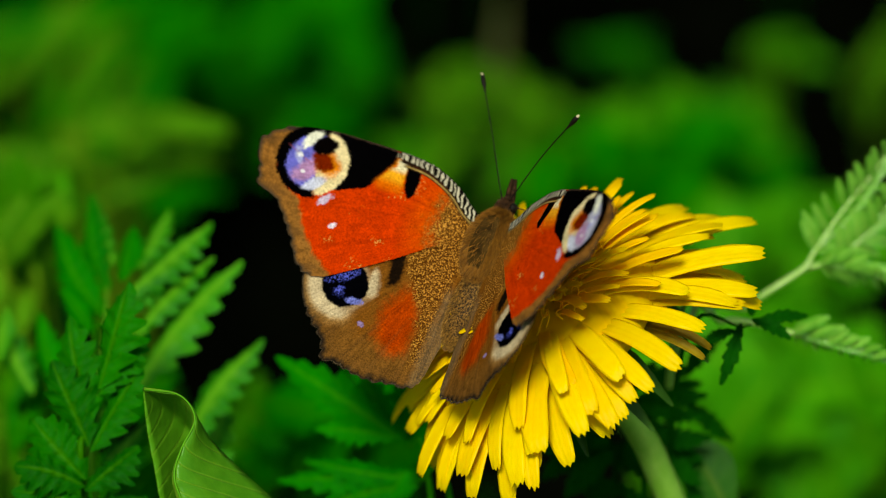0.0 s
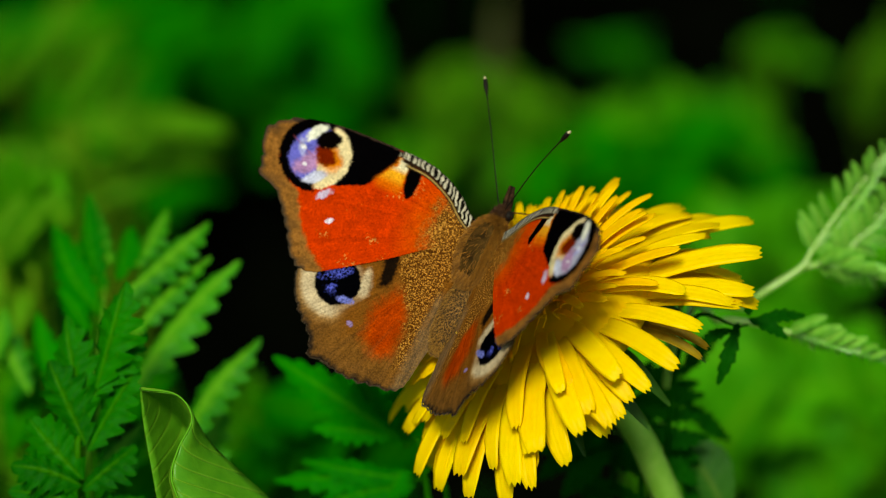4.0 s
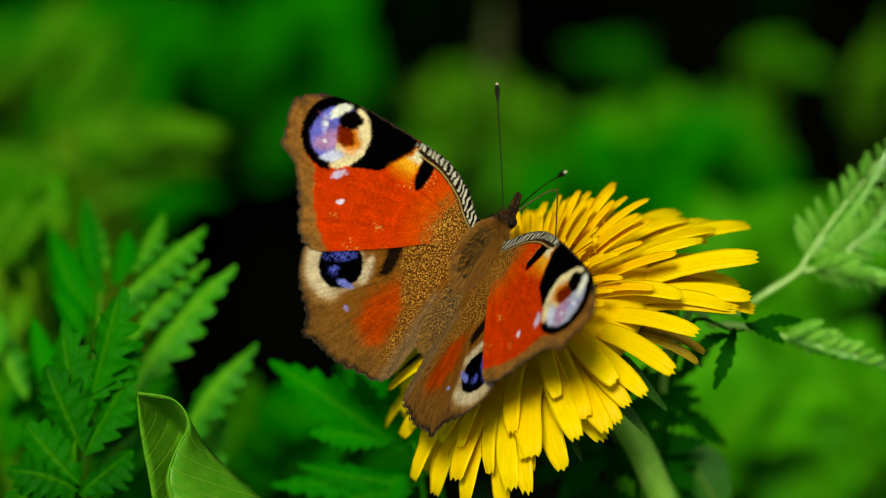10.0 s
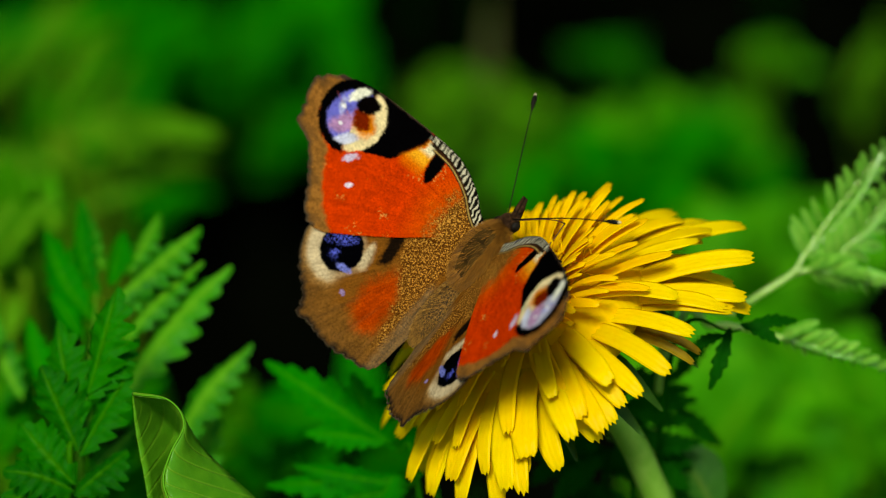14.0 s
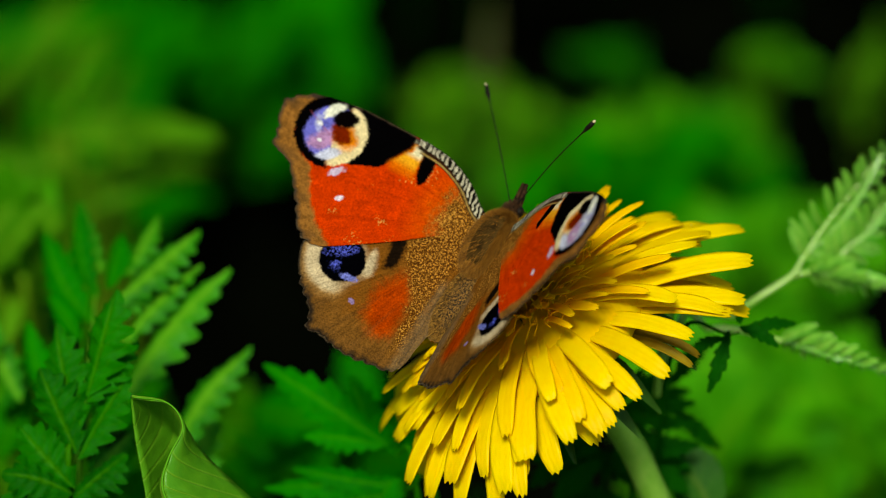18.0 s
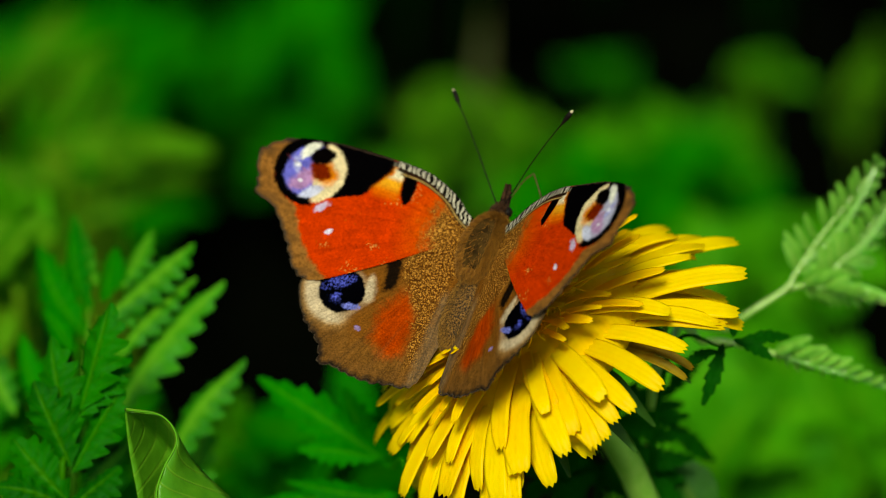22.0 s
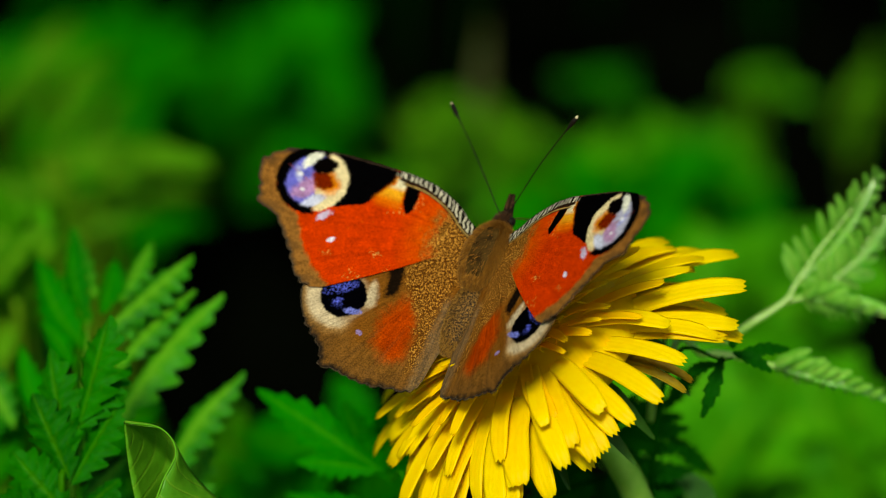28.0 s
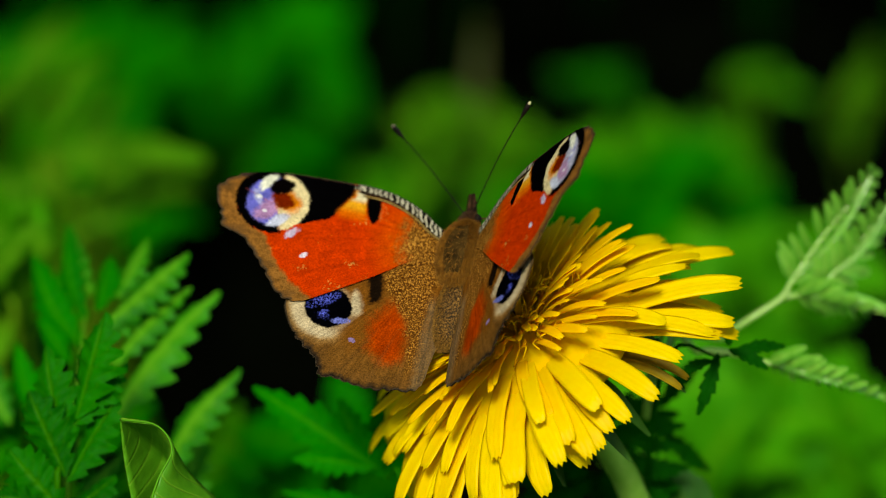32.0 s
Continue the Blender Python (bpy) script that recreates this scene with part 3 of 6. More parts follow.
    r = np.hypot(x, y * 1.02) + 0.35 * j + 0.45 * (grain(u, v, 0.14, 15) - 0.5)
    a = np.arctan2(y, x)
    far = step(np.cos(a + 0.12) + 0.25 * j, -0.36, -0.16)
    disc = step(4.3 - r, -0.1, 0.3)
    # paler field on the right wing: its changed sheen is put into the colour
    cream, violet = (0.86, 0.66, 0.36), ((0.15, 0.14, 0.62) if side < 0 else (0.50, 0.46, 0.62))
    lay(step(5.4 - r, -0.05, 0.15) * far, black)
    lay(step(4.85 - r, -0.08, 0.18) * (1 - far), cream)
    lay(step(3.75 + 0.3 * step(-y, 0, 2) + 0.6 * j - r, -0.2, 0.25) * far, violet)
    lay(0.9 * disc * step(ellipse(u, v, 26.0, 10.4, 2.4, 1.5, -60) + 0.8 * j, -0.1, 0.5), (0.50, 0.24, 0.46))
    lay(0.95 * disc * step(ellipse(u, v, 24.3, 8.7, 2.3, 0.9, -48) + 0.6 * j, -0.1, 0.4), (0.68, 0.66, 0.86))
    lay(disc * step(ellipse(u, v, 27.7, 12.0, 1.5, 0.5, 60) + 0.9 * j, -0.2, 0.5), (0.44, 0.42, 0.80))
    lay(step(ellipse(u, v, 26.7, 14.7, 1.9, 0.85, 122) + 0.5 * j, -0.1, 0.25), (0.90, 0.84, 0.70))
    lay(step(ellipse(u, v, 23.5, 12.1, 2.5, 1.9, 35) + 0.5 * j, -0.1, 0.45), (0.80, 0.22, 0.01))
    lay(step(ellipse(u, v, 24.1, 12.2, 2.1, 1.5, 30) + 0.5 * j, -0.05, 0.4), (0.17, 0.012, 0.001))
    lay(0.6 * step(0.10 - np.abs(v - 11.55 - 0.4 * (u - 26)), -0.05, 0.1) * step(u, 25, 25.5) * disc, (0.30, 0.06, 0.08))
    lay(step(ellipse(u, v, 24.7, 14.4, 1.85, 1.3, -27) + 0.4 * j, -0.1, 0.2), (0.002, 0.001, 0.001))
    for cu, cv, s in ((26.3, 10.0, 0.36), (27.5, 12.1, 0.5)):
        lay(step(ellipse(u, v, cu, cv, s, s * 0.7) + 0.4 * j, -0.1, 0.4), (0.88, 0.82, 0.90))
    # pale spots
    lay(step(ellipse(u, v, 22.05, 7.2, 1.35, 0.62, -52) + 1.1 * j, -0.15, 0.4), (0.66, 0.50, 0.70))
    lay(step(ellipse(u, v, 19.65, 4.3, 0.62, 0.42, -41) + 0.8 * j, -0.1, 0.3), (0.80, 0.66, 0.80))
    return col


def hind_pattern(u, v, lead, rim, side):
    """Colours of the hindwing."""
    j = 0.6 * (grain(u, v, 0.25, 3) - 0.5) + 0.6 * (grain(u, v, 1.0, 4) - 0.5)
    col = np.empty((len(u), 4))
    col[:] = (0.25, 0.085, 0.011, 0)

    def lay(mask, c, gold=0.0):
        m = np.clip(mask, 0, 1)[:, None]
        col[:] = col * (1 - m) + np.array((*c, gold)) * m
    ray = np.sin(np.arctan2(v - 9, u - 1) * 38)
    lay(0.85 * step(5.4 + 1.5 * j - rim, -0.8, 2.2) * step(-v, 3, 9), (0.24, 0.098, 0.019))
    lay(step(inside(u, v, [(5.8, 0.8), (8.8, -3.6), (8.4, -7.4), (6.0, -9.6), (4.0, -8.6), (3.3, -4.0)]) + 1.2 * j, -1.6, 1.4), (0.50, 0.050, 0.002))
    lay(0.25 * step(ray, 0.7, 1.0) * step(-v, 2, 8), (0.14, 0.060, 0.018))
    lay(0.5 * step(2.2 + 1.2 * j - rim, -0.4, 1.0), (0.16, 0.070, 0.018))
    lay(0.8 * step(0.7 + 0.8 * j - rim, -0.2, 0.4), (0.060, 0.034, 0.016))
    lay(0.85 * step(0.32 + 0.4 * j - rim, -0.1, 0.25), (0.02, 0.014, 0.011))
    # gold-flecked base and grey inner margin
    lay(step(inside(u, v, [(0.0, 11.0), (9.4, 7.6), (8.4, 3.6), (6.6, 0.2), (4.4, -2.2), (3.2, -6.5), (2.4, -10.5), (1.6, -9.0), (1.8, -3.0), (1.2, 3.0)]) + 1.5 * j, -0.7, 0.8), (0.12, 0.036, 0.004), 1.0)
    lay(0.75 * step(1.7 - u + 0.8 * j, -0.6, 0.8) * step(3.0 - v, 0, 3), (0.20, 0.125, 0.060), 0.25)
    lay(0.35 * step(np.sin(np.arctan2(v - 9, u - 1) * 90), 0.2, 0.9) * step(2.4 - u, 0, 1) * step(3.0 - v, 0, 3), (0.13, 0.080, 0.045))
    # eyespot in a cream surround, widest towards the outer margin
    x, y = u - 14.9, v + 2.7
    r = np.hypot(x, y) + 0.45 * j
    outward = step(x * 0.75 - y * 0.66, -1.0, 2.6)
    inward = step(12.4 - u, 0, 0.8) * step(v, -4.2, -2.4)
    wide = 4.0 + 1.3 * outward
    lay(np.maximum(outward, inward * 0.9) * step(wide + 0.7 - r, -0.5, 1.3), (0.46, 0.24, 0.075))
    lay(np.maximum(np.maximum(outward, inward), 0.35) * step(wide - r + 0.9 * inward, -0.3, 0.8), (0.78, 0.58, 0.36))
    black = (0.0010, 0.0010, 0.0020)
    lay(step(inside(u, v, [(10.6, 3.8), (8.8, 4.6), (7.9, 1.4), (8.2, -0.4), (9.4, -1.2), (9.9, 0.6)]) + 0.7 * j, -0.4, 0.35), (0.012, 0.006, 0.003))
    lay(step(3.3 - r, -0.12, 0.2), black)
    blue = (0.12, 0.14, 0.80)
    sparkle = step(grain(u, v, 0.13, 30), 0.45, 0.60)
    lay(step(ellipse(u, v, 12.6, -4.5, 1.35, 0.5, -12) + 0.9 * j, -0.2, 0.3) * (0.5 + 0.5 * sparkle), (0.24, 0.26, 0.86))
    lay(step(ellipse(u, v, 15.2, -3.9, 0.95, 0.65, 20) + 1.4 * j, -0.2, 0.5) * (0.2 + 0.8 * sparkle), blue)
    lay(step(ellipse(u, v, 15.4, -1.5, 2.4, 0.9, -33) + 0.6 * j, -0.2, 0.3) * sparkle, blue)
    lay(step(ellipse(u, v, 10.6, -7.2, 0.60, 0.36, 20) + 0.8 * j, -0.1, 0.4), (0.34, 0.22, 0.46))
    return col


def wing(name, edge_points, base, pattern, side, parent, label, lower, margin):
    """A wing as a fine fan of rows from its root to its margin; side -1 left, 1 right. Millimetres inside."""
    nr, na = 230, 480
    edge = smooth_path([Vector((p[0], p[1], 0)) for p in edge_points], na)
    e = np.array([(p.x, p.y) for p in edge])
    f = np.linspace(0, 1, na + 1)
    ruffle = 0.32 * np.abs(np.sin(f * 97 + 0.8 * np.sin(f * 23))) - 0.18 + 0.06 * np.sin(f * 231 + 1) + 0.05 * (np.random.RandomState(5).rand(na + 1) - 0.5)
    d = e - np.array(base)
    length = np.hypot(d[:, 0], d[:, 1])
    worn = np.where((f > 0.28) & (f < 0.80), 1.0, 0.0)
    d = d * (1 + worn * ruffle / length)[:, None]
    s = np.linspace(0.02, 1, nr) ** 0.75
    u = base[0] + s[:, None] * d[None, :, 0]
    v = base[1] + s[:, None] * d[None, :, 1]
    # shortest way to the leading edge and to the outer margin
    uf, vf = u.ravel(), v.ravel()
    o = np.array(base) + d
    ways = []
    for lo, hi in ((0.0, margin[0]), margin):
        gap = np.full(uf.shape, 1e9)
        for k in range(int(lo * na), int(hi * na) + 1, 2):
            gap = np.minimum(gap, (uf - o[k, 0]) ** 2 + (vf - o[k, 1]) ** 2)
        ways.append(np.sqrt(gap))
    col = pattern(uf, vf, *ways, side)
    ang = np.arctan2(vf - base[1], uf - base[0])
    streak = grain(ang * 22, np.hypot(uf, vf) * 0.12, 0.3, 50) * 0.6 + grain(ang * 60, np.hypot(uf, vf) * 0.2, 0.3, 51) * 0.4
    col[:, :3] *= ((0.54 + 0.18 * streak) if lower > 0 else (0.33 + 0.33 * streak))[:, None]
    veins = np.abs(np.sin(ang * 9.5 + 0.6)) ** 8
    rr = np.hypot(uf - base[0], vf - base[1])
    z = lower * (0.2 + 0.8 * np.clip((rr - 3) / 12, 0, 1)) + 0.10 * veins * np.clip(rr / 8, 0, 1) - 0.0002 * rr * rr + 0.18 * np.sin(ang * 6 + 1) * np.clip(rr / 20, 0, 1) + 0.05 * grain(uf, vf, 1.5, 40)
    co = np.stack([side * uf, vf, z], 1) * 0.001
    w = na + 1
    idx = (np.arange(nr - 1)[:, None] * w + np.arange(na)[None, :]).ravel()
    quads = np.stack([idx, idx + w, idx + w + 1, idx + 1], 1)
    if side < 0:
        quads = quads[:, ::-1]
    quads = quads[:, ::-1]
    me = bpy.data.meshes.new(name)
    me.from_pydata(co.tolist(), [], quads.tolist())
    layer = me.attributes.new("pattern", "FLOAT_COLOR", "POINT")
    layer.data.foreach_set("color", col.astype(np.float32).ravel())
    me.materials.append(WING); me.materials.append(WING_UNDER)
    me.shade_smooth()
    ob = link(name, me, parent, pose(side * 0.0015, 0, 0, 0, -side * 29, 0), label)
    thick = ob.modifiers.new("thickness", "SOLIDIFY")
    thick.thickness, thick.offset, thick.material_offset = 0.00010, -1.0, 1
    fringe_of(ob, o[int(margin[0] * na):int(margin[1] * na)], np.array(base), side, lower)
    return ob


def fringe_of(ob, rim, base, side, lower):
    """Fine uneven hairs along the outer margin of a wing."""
    def on_rim(rng):
        p = rim[rng.randrange(len(rim))]
        n = Vector((side * (p[0] - base[0]), p[1] - base[1], 0)).normalized()
        return Vector((side * p[0], p[1], lower)) - n * 0.12, n
    hairs("fringe", 1500, on_rim, 0.32, HAIR_DARK, ob, 7, (0, 0, 0))


def hairs(name, count, where, length, mat, parent, seed, lean):
    """Many fine hairs, each a slim bent blade; where(rng) gives root and normal in millimetres."""
    rng = random.Random(seed)
    verts, faces = [], []
    for _ in range(count):
        p, n = where(rng)
        n = (n + Vector(lean) + Vector((rng.uniform(-1, 1), rng.uniform(-1, 1), rng.uniform(-1, 1))) * 0.35).normalized()
        side = n.cross(Vector((rng.uniform(-1, 1), rng.uniform(-1, 1), rng.uniform(-1, 1)))).normalized() * 0.032
        l = length * rng.uniform(0.5, 1.2)
        bend = Vector(lean) * 0.3 * l
        k = len(verts)
        verts += [(p - side) * 0.001, (p + side) * 0.001, (p + n * l * 0.6 + side * 0.6) * 0.001, (p + n * l * 0.6 - side * 0.6) * 0.001, (p + n * l + bend) * 0.001]
        faces += [(k, k + 1, k + 2, k + 3), (k + 3, k + 2, k + 4)]
    return tagged(link(name, mesh_of(name, verts, faces, mat), parent), kind="stuff")


def butterfly():
    bug = thing("butterfly", FLOWER, "reddish-brown butterfly with blue eyespots, wings spread, feeding on the dandelion", "butterfly")
    parts = {}
    parts["lf"] = wing("forewing", FORE_EDGE, (0.2, 11.4), fore_pattern, -1, bug, "orange-red forewing with a violet and cream eyespot", 0.28, (0.30, 0.755))
    parts["lh"] = wing("hindwing", HIND_EDGE, (0.5, 8.6), hind_pattern, -1, bug, "brown hindwing with a blue-black eyespot", -0.15, (0.16, 0.73))
    parts["rf"] = wing("forewing", FORE_EDGE, (0.2, 11.4), fore_pattern, 1, bug, "orange-red forewing with a violet and cream eyespot", 0.28, (0.30, 0.755))
    parts["rh"] = wing("hindwing", HIND_EDGE, (0.5, 8.6), hind_pattern, 1, bug, "brown hindwing with a blue-black eyespot", -0.15, (0.16, 0.73))

    def shaped(name, c, r, mat, shape=None, label=""):
        v, f = ball([x * 0.001 for x in c], [x * 0.001 for x in r], 18, 22, shape)
        return link(name, mesh_of(name, v, f, mat), bug, None, label)
    shaped("thorax", (0, 9.4, -0.3), (3.1, 5.0, 2.4), SHIELD, lambda t, a: 1 + 0.05 * math.sin(7 * a) * math.sin(3 * t), "furry brown thorax")
    shaped("abdomen", (0, 0.2, -1.2), (2.3, 6.4, 1.8), BODY, lambda t, a: (1.05 - 0.25 * (1 - t) ** 2) * (1 + 0.035 * math.sin(t * 52)), "dark brown ringed abdomen")
    head = shaped("head", (0, 15.0, -0.6), (1.35, 1.5, 1.3), HEAD, None, "small brown head")
    for s in (-1, 1):
        v, f = ball([s * 0.00115, 0.0153, -0.0005], [0.0006, 0.00075, 0.00075], 10, 12)
        link("eye", mesh_of("eye", v, f, BLACK), head, None, "dark compound eye")
        pts = smooth_path([Vector((s * 0.0003, 0.0158, -0.0008)), Vector((s * 0.0004, 0.0174, -0.0003)), Vector((s * 0.00025, 0.0192, 0.0003))], 8)
        v, f = tube(pts, lambda t: 0.00052 * (1 - 0.55 * t), 8)
        link("palp", mesh_of("palp", v, f, HEAD), head, None, "brown pointed palp")
    # proboscis, bent at its knee down to the florets
    pts = smooth_path([Vector((0, 0, 0)), Vector((0.0013, 0.0044, -0.0012)), Vector((0.00215, 0.0063, -0.0022)), Vector((0.0025, 0.0060, -0.0028)), Vector((0.0040, 0.0007, -0.0059))], 28)
    v, f = tube(pts, 0.00010, 6)
    parts["pr"] = link("proboscis", mesh_of("proboscis", v, f, PROBOSCIS), head, Matrix.Translation((0, 0.0158, -0.0008)), "thin red-brown proboscis")
    # antennae with pale clubs
    for s, tip in ((-1, (-11.8, 30.2, 3.8)), (1, (13.1, 25.8, 10.7))):
        root = Vector((s * 0.0006, 0.0159, 0.0002))
        end = Vector(tip) * 0.001
        pts = smooth_path([Vector(), (end - root) * 0.5 + Vector((0, 0.0004, 0.0004)), end - root], 24)
        v, f = tube(pts, lambda t: 0.00008 if t < 0.86 else 0.00008 + 0.00028 * math.sin((t - 0.86) / 0.14 * math.pi * 0.75), 8)
        ant = link("antenna", mesh_of("antenna", v, f, BLACK), bug, Matrix.Translation(root), "thin dark antenna")
        parts["al" if s < 0 else "ar"] = ant
        way = (pts[-1] - pts[-2]).normalized()
        v, f = tube([pts[-1] - way * 0.00025, pts[-1] + way * 0.0001, pts[-1] + way * 0.0004], lambda t: 0.00026 - 0.00016 * t * t, 8)
        link("club_tip", mesh_of("club_tip", v, f, CLUB), ant, None, "pale cream tip")
    # legs down to the florets
    for s in (-1, 1):
        for y0, out, fwd in ((12.5, 5.0, 3.0), (9.0, 6.0, -1.0), (7.0, 6.0, -4.5)):
            pts = smooth_path([Vector((s * 1.2, y0, -2.0)), Vector((s * (out * 0.7), y0 + fwd * 0.5, -1.4)), Vector((s * out, y0 + fwd * 0.8, -4.8)), Vector((s * (out + 0.6), y0 + fwd, -7.6))], 14)
            v, f = tube([p * 0.001 for p in pts], lambda t: 0.00022 - 0.0001 * t, 6)
            link("leg", mesh_of("leg", v, f, BLACK), bug, None, "thin black leg" if y0 == 12.5 else "")

    def on_thorax(rng):
        a, t = rng.uniform(0, math.pi), rng.uniform(0.08, 0.95)
        if 0.95 < a < 2.19 and 0.22 < t < 0.80 and rng.random() > 0.03:
            a = rng.choice((rng.uniform(0, 0.95), rng.uniform(2.19, math.pi)))
        n = Vector((math.cos(a) * math.sin(math.pi * t), -math.cos(math.pi * t), math.sin(a) * math.sin(math.pi * t)))
        return Vector((n.x * 2.95, 9.4 + n.y * 4.9, -0.3 + n.z * 2.4)), n
    hairs("thorax_fur", 22000, on_thorax, 1.15, HAIR, bug, 1, (0, -0.8, -0.1))

    def on_neck(rng):
        a, t = rng.uniform(0, math.pi), rng.uniform(0.2, 0.9)
        n = Vector((math.cos(a) * math.sin(math.pi * t), -math.cos(math.pi * t), math.sin(a) * math.sin(math.pi * t)))
        return Vector((n.x * 1.3, 14.6 + n.y * 1.6, -0.5 + n.z * 1.3)), n
    hairs("head_fur", 900, on_neck, 0.6, HAIR_HEAD, bug, 2, (0, 0.2, 0.2))

    def on_abdomen(rng):
        a, t = rng.uniform(0, math.pi), rng.uniform(0.05, 0.95)
        n = Vector((math.cos(a) * math.sin(math.pi * t), -math.cos(math.pi * t) * 0.3, math.sin(a) * math.sin(math.pi * t)))
        return Vector((n.x * 2.35, 0.2 - math.cos(math.pi * t) * 6.3, -0.9 + n.z * 1.95)), n
    hairs("abdomen_fur", 6500, on_abdomen, 0.42, HAIR_GOLD, bug, 3, (0, -0.8, 0))
    return bug, parts


bug, bug_parts = butterfly()


# ---- leaves ----
def blade(base, tip, width, face, teeth=7, depth=0.22, fold=0.25, arch=0.08, seed=0, wide_at=0.42):
    """A toothed leaflet from base to tip, folded along its midrib: vertices and faces."""
    rng = random.Random(seed)
    way = tip - base
    length = way.length
    x = way / length
    z = (face - x * face.dot(x)).normalized()
    y = z.cross(x)
    rows = max(8, teeth * 4)
    sway = rng.uniform(-0.06, 0.06) * length
    verts, faces = [], []
    for i in range(rows + 1):
        t = i / rows
        prof = (t / wide_at) ** 0.65 if t < wide_at else max(0.0, 1 - ((t - wide_at) / (1 - wide_at)) ** 1.6)
        saw = 1.0
        if teeth:
            ph = (t * teeth) % 1.0
            saw = 1.0 - depth * (1 - ph) if t < 0.97 else 1.0 - depth
        w = width * 0.5 * prof * saw + 0.0002
        mid = base + x * (length * t) + y * (sway * math.sin(math.pi * t)) + z * (arch * length * math.sin(math.pi * t))
        skew = x * (w * 0.35)
        for s in (-1, -0.5, 0, 0.5, 1):
            wave = z * (0.04 * width * math.sin(9 * t + 3 * s + seed) + 0.05 * width * math.cos(2 * math.pi * t * teeth) * prof) * abs(s)
            verts.append(mid + y * (s * w) + z * (abs(s) * w * fold) + skew * abs(s) + wave)
    for i in range(rows):
        for k in range(4):
            a = i * 5 + k
            faces.append((a, a + 5, a + 6, a + 1))
    return verts, faces


def leaf_mesh(name, verts, faces, mat):
    """A leaf mesh with its place across and along each blade, for the veins."""
    me = mesh_of(name, verts, faces, mat)
    n = len(verts)
    k = np.arange(n)
    col = np.ones((n, 4), np.float32)
    col[:, 0] = np.abs(k % 5 - 2) / 2
    col[:, 1] = (k // 5) / max(1, n // 5 - 1)
    me.attributes.new("vein", "FLOAT_COLOR", "POINT").data.foreach_set("color", col.ravel())
    return me


def compound_leaf(name, label, rachis, leaflets, away, mat, face=None, foot=None, teeth=9, fold=0.25, group="", depth=0.32, thick=0.0007, shine=None):
    """A leaf of several leaflets on one rachis. rachis and leaflets in plan millimetres (right, up); the stalk runs on to the soil."""
    face = face if face is not None else BACK + UP * 0.35
    pts = [place(r, u, a) for r, u, a in rachis]
    root = pts[0]
    soil = Vector((root.x + (foot[0] if foot else 0.01), root.y + (foot[1] if foot else 0.05), 0.0))
    leaf = thing(name, soil, label, "leaf", group)
    o = soil
    v, f = tube(smooth_path([soil - o, root.lerp(soil, 0.5) + Vector((0, 0.004, 0.004)) - o] + [p - o for p in pts], 24), lambda t: thick * (1.25 - 1.05 * t), 8)
    link("rachis", mesh_of("rachis", v, f, mat), leaf, None, "thin green stalk")
    for k, (r0, u0, r1, u1, w, da) in enumerate(leaflets):
        b, t = place(r0, u0, away), place(r1, u1, away + da)
        v, f = blade(b - o, t - o, w * 0.001, shine if shine is not None and da < 0 else face, teeth, depth, fold, 0.05, k + int(abs(r1) * 10))
        link("leaflet", leaf_mesh("leaflet", v, f, mat), leaf)
    return leaf


# leaflets turned half away from the sun, and the flat upper leaflets of a frond that catch it
TILTED = BACK * 0.70 + UP * 0.36 - RIGHT * 0.40
TURNED = BACK * 0.55 + UP * 0.25 + RIGHT * 0.65
CATCHING = BACK * 0.96 + UP * 0.20 - RIGHT * 0.08
FAR_FACE = Vector((-0.10, -0.70, 0.75))
compound_leaf("toothed_leaf", "dark green toothed compound leaf in light shade", [(-48.5, -33.6, 17), (-47.4, -24.4, 17), (-44.3, -12.2, 16)], [
    (-46.6, -19.0, -42.7, -4.4, 10.3, 0),
    (-47.4, -22.9, -50.8, -9.1, 8.8, 3),
    (-47.9, -26.7, -53.1, -15.2, 10.3, 0),
    (-48.3, -31.3, -55.8, -22.9, 10.8, 0),
    (-48.5, -32.1, -58.1, -29.4, 8.8, -2),
    (-47.7, -27.5, -40.9, -16.0, 7.8, 2),
    (-48.5, -32.8, -41.2, -26.7, 7.8, 3),
    (-48.3, -35.1, -55.4, -34.3, 9.8, 0),
    (-48.5, -36.6, -40.1, -33.6, 8.8, 4),
    (-46.6, -19.8, -39.9, -11.4, 6.9, 3),
    (-48.5, -35.1, -58.4, -32.8, 7.8, 2),
], 12, LEAF_DARK, depth=0.5, teeth=6, face=TILTED, fold=-0.5)
compound_leaf("toothed_leaf", "bright green toothed compound leaf behind the darker one", [(-47.0, -35.1, 38), (-46.6, -19.8, 38), (-45.4, -5.0, 38)], [
    (-43.5, -6.8, -31.4, 3.7, 8.2, 4),
    (-42.0, -12.2, -31.1, -1.1, 5.7, 4),
    (-42.0, -19.8, -27.3, -1.6, 9.0, 3),
    (-35.5, -27.5, -24.3, -12.2, 8.2, 3),
    (-48.5, -32.1, -39.9, -23.3, 4.5, 0),
    (-44.7, -9.1, -37.0, -2.2, 5.9, 5),
    (-48.5, -24.4, -40.9, -19.0, 3.9, -2),
], 38, LEAF_LIGHT, depth=0.48, teeth=7, face=TILTED, fold=-0.55)
